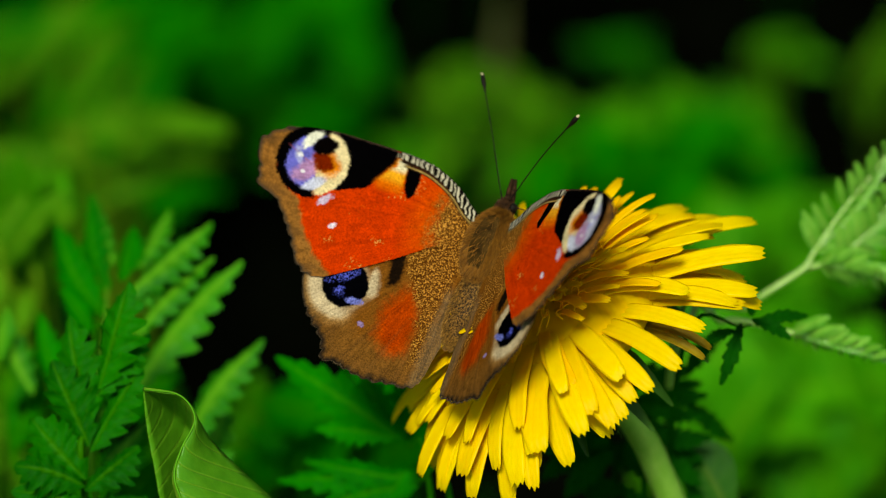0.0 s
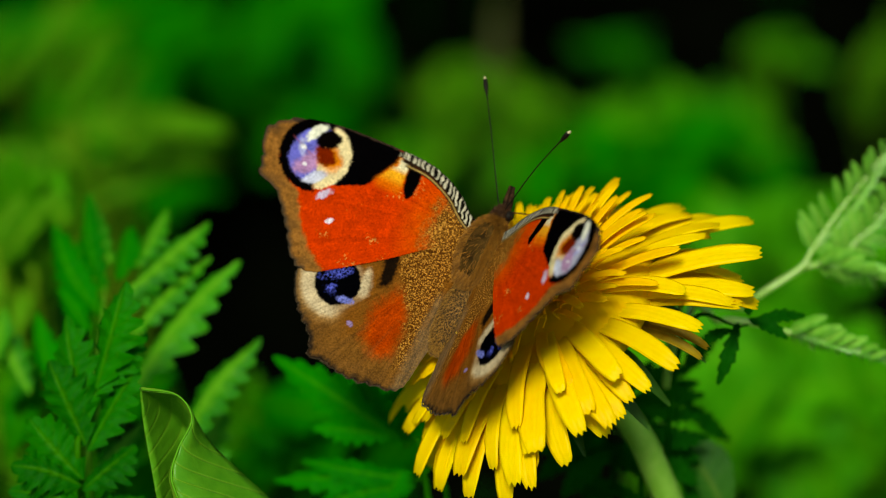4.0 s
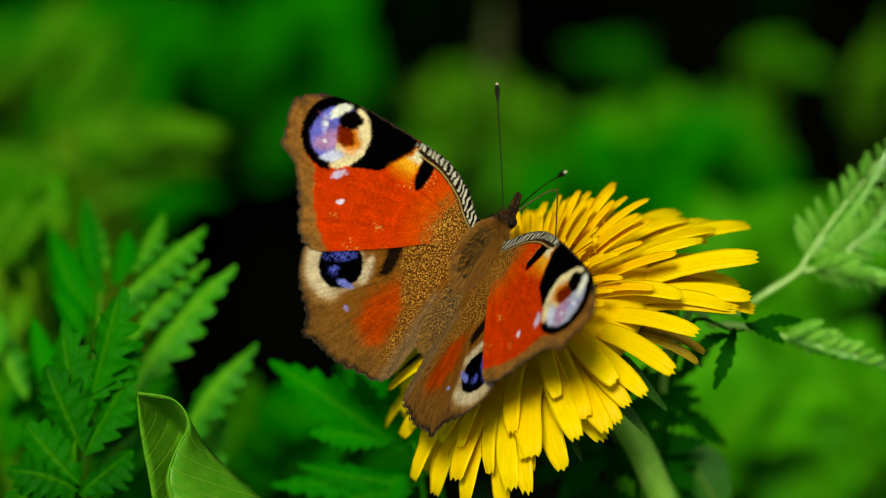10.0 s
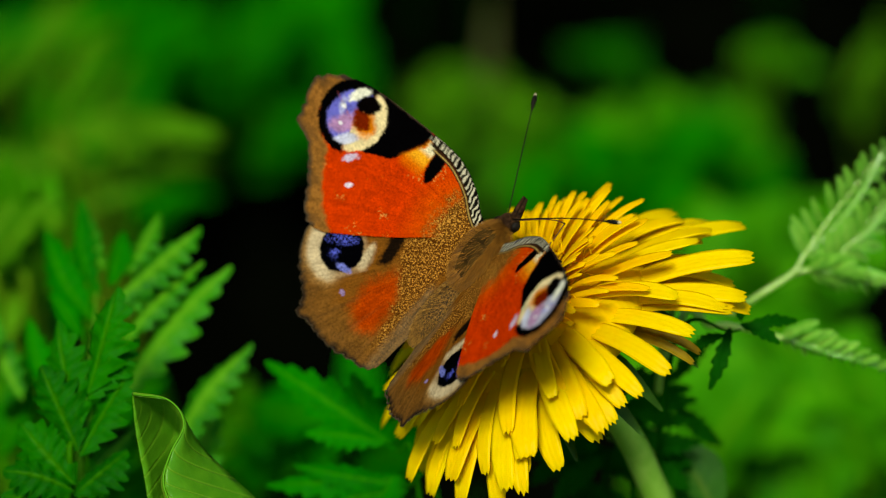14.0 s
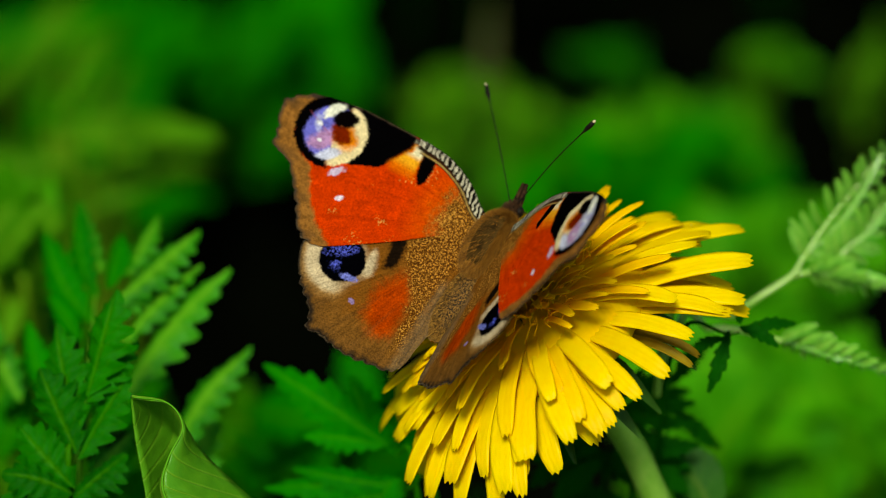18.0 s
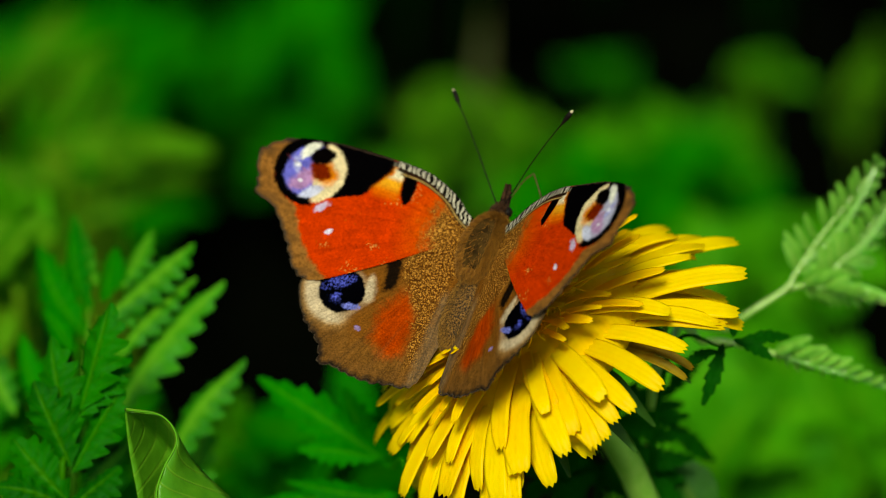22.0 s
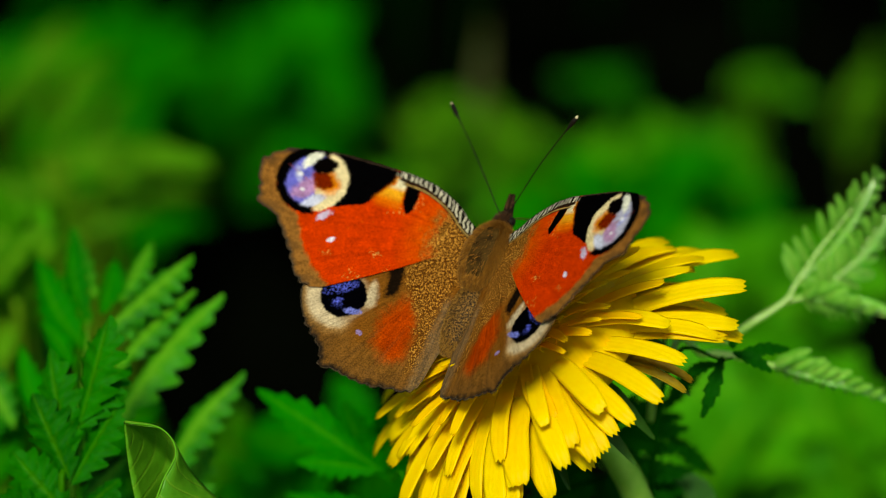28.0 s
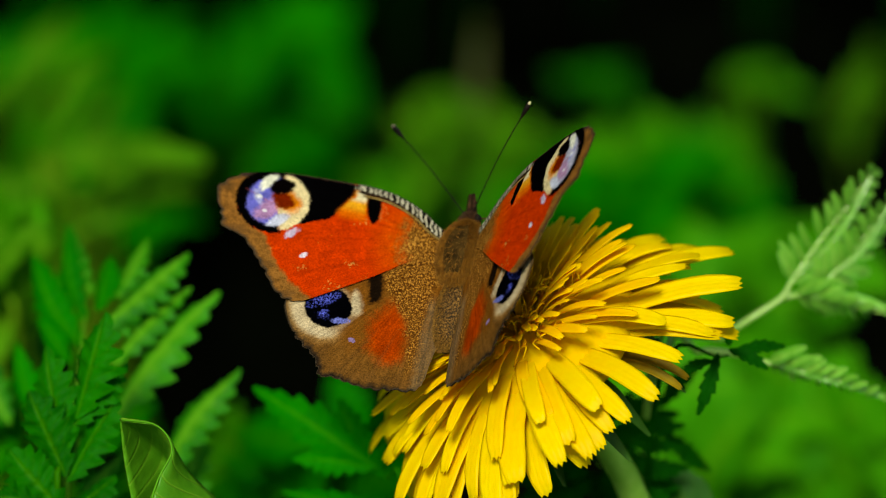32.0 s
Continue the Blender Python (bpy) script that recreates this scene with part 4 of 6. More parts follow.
# a darker green than the bright leaf stands in for half shade here
compound_leaf("toothed_leaf", "green toothed leaf, half shade put into its colour, rising above the bright one", [(-49.0, -35.1, 46), (-48.0, -19.8, 46), (-46.0, -4.0, 46)], [
    (-45.8, -9.1, -52.3, 3.1, 7.8, 6),
    (-48.5, -19.8, -53.1, -12.2, 5.9, 4),
    (-45.4, -6.0, -47.7, 7.3, 4.9, 6),
    (-47.7, -11.4, -51.9, -5.3, 4.3, 4),
    (-51.6, -19.0, -54.6, -8.7, 4.9, 4),
    (-43.5, -4.5, -42.0, 3.1, 5.9, 6),
], 46, LEAF_MID, depth=0.48, teeth=7, face=TILTED, fold=-0.55)
compound_leaf("toothed_leaf", "green toothed leaf deep behind the bright ones", [(-34.7, -35.1, 46), (-34.0, -24.4, 46)], [
    (-41.6, -3.0, -37.0, 5.4, 4.9, 6),
    (-44.3, -2.2, -47.4, 7.3, 3.9, 6),
    (-34.7, -35.1, -29.4, -19.8, 7.8, 6),
    (-55.4, -19.8, -59.2, -9.1, 5.9, 4),
    (-60.0, -15.2, -58.9, -8.0, 4.9, 0),
], 48, LEAF_LIGHT, depth=0.48, teeth=6, face=TILTED, fold=-0.5)
compound_leaf("toothed_leaf", "soft green toothed leaf below the butterfly", [(-1.8, -32.1, 30), (-4.9, -26.7, 30)], [
    (-5.3, -25.9, -22.6, -14.6, 8.2, 4),
    (-4.9, -26.7, -11.0, -16.0, 5.9, 8),
    (-6.4, -25.6, -17.1, -24.4, 4.9, 2),
    (-4.5, -27.5, -6.4, -16.8, 5.9, 8),
], 30, LEAF_MID, depth=0.5, teeth=7, face=TILTED, fold=-0.45)
compound_leaf("toothed_leaf", "low toothed leaf under the flower", [(1.2, -35.1, 30), (-3.4, -31.3, 30)], [
    (-3.7, -30.5, -22.5, -31.3, 5.9, 4),
    (-3.4, -31.3, -18.7, -28.6, 4.9, 2),
    (-3.4, -32.1, -17.1, -35.1, 6.9, 2),
    (-4.9, -29.8, -7.2, -33.6, 5.9, 0),
], 30, LEAF_MID, depth=0.5, teeth=7, face=TILTED, fold=-0.45)
compound_leaf("toothed_leaf", "toothed leaf hanging under the flower rim, shade in its deep green", [(31.8, -16.8, 20), (41.8, -10.3, 12)], [
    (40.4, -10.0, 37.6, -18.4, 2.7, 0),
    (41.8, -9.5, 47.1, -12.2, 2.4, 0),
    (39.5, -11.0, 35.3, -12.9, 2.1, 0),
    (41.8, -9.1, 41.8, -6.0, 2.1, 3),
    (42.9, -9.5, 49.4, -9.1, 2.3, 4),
], 12, LEAF_SHADE, foot=(0.0, 0.03), depth=0.5, teeth=5)
compound_leaf("toothed_leaf", "toothed leaves under the flower, its shade put into their deep green", [(27.2, -35.1, 32), (26.5, -24.4, 32)], [
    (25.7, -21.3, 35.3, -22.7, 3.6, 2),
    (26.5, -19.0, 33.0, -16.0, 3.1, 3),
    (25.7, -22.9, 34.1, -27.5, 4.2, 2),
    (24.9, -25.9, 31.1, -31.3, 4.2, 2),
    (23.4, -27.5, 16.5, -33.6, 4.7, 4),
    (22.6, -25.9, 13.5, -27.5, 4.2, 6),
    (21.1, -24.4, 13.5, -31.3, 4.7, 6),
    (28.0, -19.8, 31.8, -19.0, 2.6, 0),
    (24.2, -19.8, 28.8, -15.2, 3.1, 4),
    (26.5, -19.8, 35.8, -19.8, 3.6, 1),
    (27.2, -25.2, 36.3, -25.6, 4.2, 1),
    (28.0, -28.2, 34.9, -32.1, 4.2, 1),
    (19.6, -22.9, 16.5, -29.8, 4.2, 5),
], 32, LEAF_SHADE, foot=(0.0, 0.05), depth=0.5, teeth=6)
def feathery_leaf(label, line, away, bare, lobes, up_len, down_len, up_turn, down_turn, seed):
    """A cut leaf: lobes close together on both sides of a rachis, joined at their feet by a narrow green wing; sizes in plan millimetres, turns in degrees from the rachis."""
    rng = random.Random(seed)
    path = smooth_path([Vector((r, u, 0)) for r, u in line], 60)
    lobes_at = []
    for i in range(lobes):
        f = i / (lobes - 1)
        at_ = bare + (0.985 - bare) * f
        p = path[int(at_ * 60)]
        way = (path[min(60, int(at_ * 60) + 1)] - path[max(0, int(at_ * 60) - 1)]).normalized()
        taper = (0.75 + 0.25 * min(1.0, f * 5)) * (1 - 0.72 * f ** 1.3)
        for full, turn, off in ((up_len, up_turn, -3), (down_len, -down_turn, 3)):
            b = radians(turn * (1 - 0.3 * f) + rng.uniform(-6, 6))
            d = Vector((way.x * math.cos(b) - way.y * math.sin(b), way.x * math.sin(b) + way.y * math.cos(b), 0))
            tip = p + d * (full * taper * rng.uniform(0.85, 1.12))
            lobes_at.append((p.x, p.y, tip.x, tip.y, 1.7 * (1 - 0.45 * f) * rng.uniform(0.85, 1.15), off))
    a, b = path[int(bare * 60)], path[60]
    lobes_at.append((a.x, a.y, b.x, b.y, 1.5, 0.5))
    return compound_leaf("feathery_leaf", label, [(p.x, p.y, away) for p in path[::10]], lobes_at, away, LEAF_FERN, foot=(0.0, 0.03), thick=0.0006, teeth=2, fold=0.18, depth=0.2, face=TURNED, shine=CATCHING)


feathery_leaf("fresh green feathery leaf catching the light", [(31.1, -15.2), (42.5, -6.8), (48.7, -2.8), (50.4, -0.2), (54.0, 5.0), (57.9, 9.8), (61.4, 14.6)], 34, 0.50, 11, 5.6, 5.2, 62, 60, 1)
feathery_leaf("feathery leaf with pale tips behind the first one", [(31.2, -15.3), (42.5, -6.9), (48.7, -2.9), (52.6, -1.6), (56.4, 1.0), (60.2, 5.6), (64.0, 11.0)], 36, 0.58, 10, 4.8, 4.6, 60, 55, 2)
feathery_leaf("feathery leaf spreading sideways with bright leaflets", [(31.2, -15.3), (42.5, -6.9), (48.7, -2.9), (52.5, -2.2), (57.0, -3.4), (66.0, -5.2)], 35, 0.52, 10, 4.6, 3.6, 40, 45, 3)
feathery_leaf("lower feathery leaf with pale shining leaflets", [(31.1, -12.9), (38.7, -9.5), (45.6, -11.0), (50.2, -12.2), (56.4, -14.1), (66.0, -17.2)], 27, 0.48, 12, 5.4, 2.2, 42, 38, 4)
_r = random.Random(31)
_crowd = []
for _ in range(22):
    r, u, b, l = _r.uniform(17, 33), _r.uniform(-32, -17), radians(_r.uniform(-70, 50)), _r.uniform(5.5, 9.5)
    _crowd.append((r, u, r + l * math.cos(b), u + l * math.sin(b), l * 0.42, _r.uniform(-3, 5)))
compound_leaf("toothed_leaf", "toothed leaves crowding under the flower, shade put into their dark colour", [(23.0, -36.0, 40), (24.0, -26.0, 40)], _crowd, 38, LEAF_SHADE, foot=(0.0, 0.05), depth=0.5, teeth=6)
compound_leaf("meadow_leaf", "pale grey-green lance-shaped leaf by the stem", [(41.8, -39.7, 40), (39.5, -37.4, 40)], [
    (39.5, -37.4, 30.9, -24.8, 8.4, 0),
], 40, LEAF_PALE, teeth=0, fold=0.1)
def meadow_plant(label, mid, spread, away, count, size, slim, lean, loose, mat, seed, name="meadow_plant"):
    """A leafy plant out behind the flower: leaves on thin twigs round mid (right, up in plan millimetres), with their length, slimness and lean in degrees."""
    rng = random.Random(seed)
    top = place(mid[0], mid[1], away)
    soil = Vector((top.x + rng.uniform(-0.01, 0.01), top.y + 0.05, 0.0))
    plant = thing(name, soil, label, "plant")
    twig_v, twig_f = [], []
    fork = soil.lerp(top, 0.6)

    def twig(points, radius):
        v, f = tube(smooth_path([p - soil for p in points], 6), radius, 5)
        twig_f.extend([tuple(q + len(twig_v) for q in c) for c in f])
        twig_v.extend(v)

    twig([soil, soil.lerp(fork, 0.5) + Vector((0.004, 0, 0)), fork], 0.0014)
    for k in range(count):
        a, q = rng.uniform(0, 2 * math.pi), math.sqrt(rng.random())
        r, u = mid[0] + spread[0] * q * math.cos(a), mid[1] + spread[1] * q * math.sin(a)
        b = radians(lean + rng.uniform(-loose, loose))
        long = size * rng.uniform(0.6, 1.3)
        deep = away * rng.uniform(0.88, 1.10)
        base = place(r - 0.5 * long * math.cos(b), u - 0.5 * long * math.sin(b), deep)
        tip = place(r + 0.5 * long * math.cos(b), u + 0.5 * long * math.sin(b), deep + rng.uniform(-25, 25))
        if min(base.z, tip.z) < 0.008:
            continue
        twig([fork, fork.lerp(base, 0.6) + Vector((0, 0, 0.004)), base], 0.0006)
        face = FAR_FACE + Vector((rng.uniform(-0.6, 0.6), rng.uniform(-0.3, 0.3), rng.uniform(-0.4, 0.3)))
        v, f = blade(base - soil, tip - soil, (tip - base).length * slim * rng.uniform(0.75, 1.25), face, 4, 0.35, 0.2, 0.1, seed * 50 + k)
        link("leaf", leaf_mesh("leaf", v, f, mat), plant)
    link("stem", mesh_of("stem", twig_v, twig_f, mat), plant, None, "thin branched green stem")


meadow_plant("tall green herb with broad soft leaves", (-23, 25), (12, 11), 480, 24, 16, 0.5, 60, 70, LEAF_MID, 1)
meadow_plant("dim green herb at the meadow edge", (-48, 26), (16, 10), 470, 26, 13, 0.45, 45, 30, LEAF_MID, 2)
meadow_plant("yellow-green herb leaning in the sun", (-54, 24), (11, 9), 340, 10, 14, 0.18, 42, 14, LEAF_YELLOW, 3)
meadow_plant("green leaves under the leaning herb", (-56, 10), (8, 9), 350, 8, 9, 0.4, 70, 50, LEAF_SOFT, 4)
meadow_plant("feathery light green leaves behind the gap", (-42, 13), (13, 5), 210, 15, 14, 0.13, 8, 14, LEAF_YELLOW, 5)
meadow_plant("green leaf tips over the toothed leaf", (-43, 8.0), (12, 5), 270, 12, 9, 0.3, 12, 25, LEAF_MID, 6)
meadow_plant("yellow-green leaves lit from above", (4, 17.5), (11, 5.5), 430, 24, 9, 0.5, 40, 80, LEAF_YELLOW, 7)
meadow_plant("soft green leaves behind the butterfly", (7, 13), (16, 6), 440, 26, 10, 0.5, 60, 80, LEAF_SOFT, 8)
meadow_plant("green leaves deep in the shade", (27, 25.5), (7, 3), 500, 6, 7, 0.35, 30, 60, LEAF_DEEP, 9)
meadow_plant("yellow-green sprig at the edge of the shade", (46.5, 26), (4, 3), 430, 7, 5, 0.4, 60, 80, LEAF_SOFT, 10)
meadow_plant("olive-green sprig beside the shade", (59.5, 23), (3, 6), 440, 6, 7, 0.35, 80, 40, LEAF_YELLOW, 11)
meadow_plant("mid-green broad leaves behind the flower", (31, 14), (13, 4.5), 430, 16, 14, 0.6, 50, 80, LEAF_SOFT, 12)
meadow_plant("green leaves filling the ground behind the flower", (32, 9), (18, 8), 350, 20, 15, 0.6, 40, 80, LEAF_MID, 13)
meadow_plant("soft green leaves behind the feathery leaf", (47, -1), (14, 7), 260, 24, 14, 0.6, 40, 70, LEAF_SOFT, 14)
meadow_plant("broad light leaves under the feathery leaf", (42, -20), (15, 9), 200, 26, 19, 0.65, 60, 80, LEAF_SOFT, 15)
meadow_plant("broad green leaves low among the stems", (51, -27), (13, 9), 200, 24, 19, 0.65, 60, 80, LEAF_SOFT, 16)
meadow_plant("soft green leaves at the side of the toothed leaf", (-56, -6), (6.5, 14), 130, 24, 12, 0.5, 75, 40, LEAF_SOFT, 17)
meadow_plant("light green leaves beside the toothed leaves", (-57, 0), (4.5, 9), 110, 12, 11, 0.4, 70, 40, LEAF_YELLOW, 22)
meadow_plant("yellow-green low leaves by the soil", (-57, -30), (6, 6), 100, 9, 9, 0.5, 60, 60, LEAF_YELLOW, 18)
meadow_plant("deep green leaves behind the toothed leaf", (-47, -24), (10, 10), 75, 14, 11, 0.5, 70, 50, LEAF_DEEP, 19)
meadow_plant("grey-green leaves between the shadows", (-26, -24), (5, 7), 170, 10, 10, 0.5, 50, 60, LEAF_SOFT, 20)
meadow_plant("deep green leaves in the shade below the butterfly", (-13, -26), (11, 8), 150, 20, 11, 0.5, 50, 70, LEAF_MID, 21)
compound_leaf("dry_stalk", "olive-brown upright stalk in the shade", [(6.8, 2.0, 400), (6.9, 14.6, 400)], [
    (6.9, 14.0, 8.3, 36.0, 3.6, 0),
], 400, LEAF_OLIVE, teeth=0, fold=0.12, foot=(0.0, 0.02), face=FAR_FACE, thick=0.0016)


def curled_leaf():
    """A broad leaf whose edge rolls over: lofted from its left edge over the valley and the rolled rim to its other edge."""
    left = [(-40.5, -19.0, 0), (-39.9, -24.4, 2), (-38.9, -29.8, 3), (-37.8, -35.1, 4), (-35.5, -39.7, 6)]
    valley = [(-40.5, -19.0, 0), (-36.4, -22.4, 9), (-33.6, -26.4, 13), (-34.2, -32.1, 12), (-32.4, -39.7, 11)]
    rim = [(-40.5, -19.0, 0), (-35.7, -19.8, -1), (-33.6, -23.0, -2), (-35.4, -27.0, -3), (-36.4, -30.5, -4), (-35.6, -33.6, -4), (-33.0, -39.7, -3)]
    outer = [(-40.5, -19.0, 1), (-34.7, -21.0, 3), (-31.3, -25.9, 4), (-27.1, -30.1, 5), (-21.7, -35.1, 7), (-16, -41, 9)]
    soil = place(-20, -52, 10)
    soil.z = 0.0
    leaf = thing("curled_leaf", soil, "smooth light green leaf with its edge rolled over", "leaf")
    n = 40
    curves = [smooth_path([place(*p) - soil for p in c], n) for c in (left, valley, rim, outer)]
    verts, faces, m = [], [], 24
    for i in range(n + 1):
        row = smooth_path([c[i] for c in curves], m)
        for k, p in enumerate(row):
            verts.append(p + BACK * (0.00012 * math.sin(i * 1.3 + 0.5 * k) + 0.0001 * math.sin(k * 2.1)))
    for i in range(n):
        for k in range(m):
            a = i * (m + 1) + k
            faces.append((a, a + m + 1, a + m + 2, a + 1))
    me = mesh_of("blade", verts, faces, LEAF_FRESH)
    col = np.ones((len(verts), 4), np.float32)
    at_ = np.arange(len(verts))
    col[:, 0] = np.abs(at_ % (m + 1) - 15.0) / 9.0
    col[:, 1] = at_ // (m + 1) / n
    me.attributes.new("vein", "FLOAT_COLOR", "POINT").data.foreach_set("color", col.ravel())
    ob = link("blade", me, leaf)
    thick = ob.modifiers.new("thickness", "SOLIDIFY")
    thick.thickness = 0.00025
    v, f = tube([p + BACK * 0.0001 for p in curves[2]], lambda t: 0.00012 + 0.00006 * t, 6)
    link("rolled_margin", mesh_of("rolled_margin", v, f, LEAF_LIGHT), leaf, None, "pale rolled leaf margin")
    v, f = tube(smooth_path([Vector((0, 0, 0)), curves[3][-1] * 0.6, curves[3][-1].lerp(curves[1][-1], 0.5)], 16), 0.0011, 8)
    link("leaf_stalk", mesh_of("leaf_stalk", v, f, STALK), leaf, None, "green leaf stalk")


curled_leaf()


def herbs(name, label, plants, mat, leaf_size, seed, edge=None, leaves=9, bare=0.35, category="plants"):
    """Uncounted foliage in one mesh: leafy stems (x, y, height) rising from the soil; edge(x) keeps leaves back from
    the open patch and, over its middle, above the line of sight.
    """
    rng = random.Random(seed)
    verts, faces = [], []

    def put(v, f):
        o = len(verts)
        verts.extend(v)
        faces.extend([tuple(i + o for i in q) for q in f])

    for k, (x, y, h) in enumerate(plants):
        lean = Vector((rng.uniform(-0.12, 0.12), rng.uniform(-0.05, 0.16), 1)) * h
        root = Vector((x, y, -0.012))
        mid = root + lean * 0.5 + Vector((rng.uniform(-0.03, 0.03) * h, 0, 0))
        line = smooth_path([root, mid, root + lean], 6)
        put(*tube(line, lambda t: (0.0015 - 0.0010 * t), 5))
        turn = rng.uniform(0, 6.28)
        for j in range(leaves):
            t = bare + (1 - bare) * (j + rng.random()) / leaves
            p = root.lerp(mid, 2 * t) if t < 0.5 else mid.lerp(root + lean, 2 * t - 1)
            a = turn + 2.4 * j
            l = leaf_size * rng.uniform(0.6, 1.3) * (1.25 - 0.6 * t)
            tip = p + Vector((math.cos(a), math.sin(a), rng.uniform(-0.35, 0.45))) * l
            if edge is not None and (min(p.y + 0.95 * p.z, tip.y + 0.95 * tip.z) < edge(p.x) or (abs(p.x) < 0.17 and min(p.y + 2 * p.z, tip.y + 2 * tip.z) < 0.63)):
                continue
            put(*blade(p, tip, l * rng.uniform(0.32, 0.5), Vector((rng.uniform(-0.4, 0.4), rng.uniform(-0.4, 0.4), 1)), 3, 0.25, 0.15, 0.08, k * 20 + j))
    tagged(link(name, mesh_of(name, verts, faces, mat)), label, category, kind="stuff")


def grass(name, label, count, mat, seed):
    """Meadow grass round the patch: tufts of tapered bent blades in one mesh."""
    rng = random.Random(seed)
    verts, faces = [], []
    for k in range(count):
        a, r = rng.uniform(0, 6.283), 0.42 + 2.6 * rng.random() ** 1.3
        cx, cy = r * math.cos(a), 0.1 + r * math.sin(a)
        if abs(cx) < 0.20 and -0.75 < cy < 0.75:
            continue
        for j in range(7):
            b, h = rng.uniform(0, 6.283), rng.uniform(0.07, 0.20)
            x, y = cx + rng.uniform(-0.05, 0.05), cy + rng.uniform(-0.05, 0.05)
            dx, dy, w, o = math.cos(b), math.sin(b), rng.uniform(0.0015, 0.003), len(verts)
            for t in (0, 0.4, 0.75, 1.0):
                bend, ww = 0.45 * h * t * t, w * (1 - t) + 0.0002
                for s in (-1, 1):
                    verts.append(Vector((x + dx * bend - dy * s * ww, y + dy * bend + dx * s * ww, h * t * (1 - 0.15 * t) - 0.012)))
            faces += [(o + 2 * i, o + 2 * i + 1, o + 2 * i + 3, o + 2 * i + 2) for i in range(3)]
    tagged(link(name, mesh_of(name, verts, faces, mat)), label, "grass", kind="stuff")


def shade_edge(x):
    """Where the shade of the added tall herbs begins on the soil: nearest behind the flower, farther off at the sides.
    """
    return 0.428 - 0.010 * (x < 0.0) + 0.06 * min(1.0, max(0.0, abs(x) - 0.13) / 0.1) + 0.008 * math.sin(70 * x) + 0.005 * math.sin(173 * x)


# tall herbs added, mostly unseen, to cast shade on the soil behind
_r = random.Random(21)
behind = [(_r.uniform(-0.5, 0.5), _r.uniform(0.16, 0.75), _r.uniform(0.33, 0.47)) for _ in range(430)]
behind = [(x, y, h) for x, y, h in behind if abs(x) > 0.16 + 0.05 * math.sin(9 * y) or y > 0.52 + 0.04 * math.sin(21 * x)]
herbs("tall_herbs", "tall leafy green herbs added behind the flower to shade the soil", behind, LEAF_HERB, 0.085, 21, shade_edge)
_r = random.Random(22)
soil_cover = [(_r.uniform(-0.3, 0.3), _r.uniform(-0.12, 0.27), _r.uniform(0.015, 0.06)) for _ in range(160)]
herbs("low_herbs", "low leaves covering the soil, shade in their dark green", soil_cover, LEAF_SHADE, 0.03, 22, None, 5, 0.2)
_r = random.Random(23)
around = []
while len(around) < 330:
    a, r = _r.uniform(0, 6.283), 0.3 + 1.9 * _r.random() ** 1.4
    x, y = r * math.cos(a), 0.1 + r * math.sin(a)
    if abs(x) > 0.24 or y > 0.72 or y < -0.8:
        around.append((x, y, _r.uniform(0.08, 0.26) if y < 0.3 else _r.uniform(0.15, 0.42)))
herbs("meadow_herbs", "mixed green meadow herbs round the flower", around, GRASS, 0.07, 24, None, 8, 0.15)
grass("meadow_grass", "fresh green meadow grass in loose tufts", 4500, GRASS, 25)


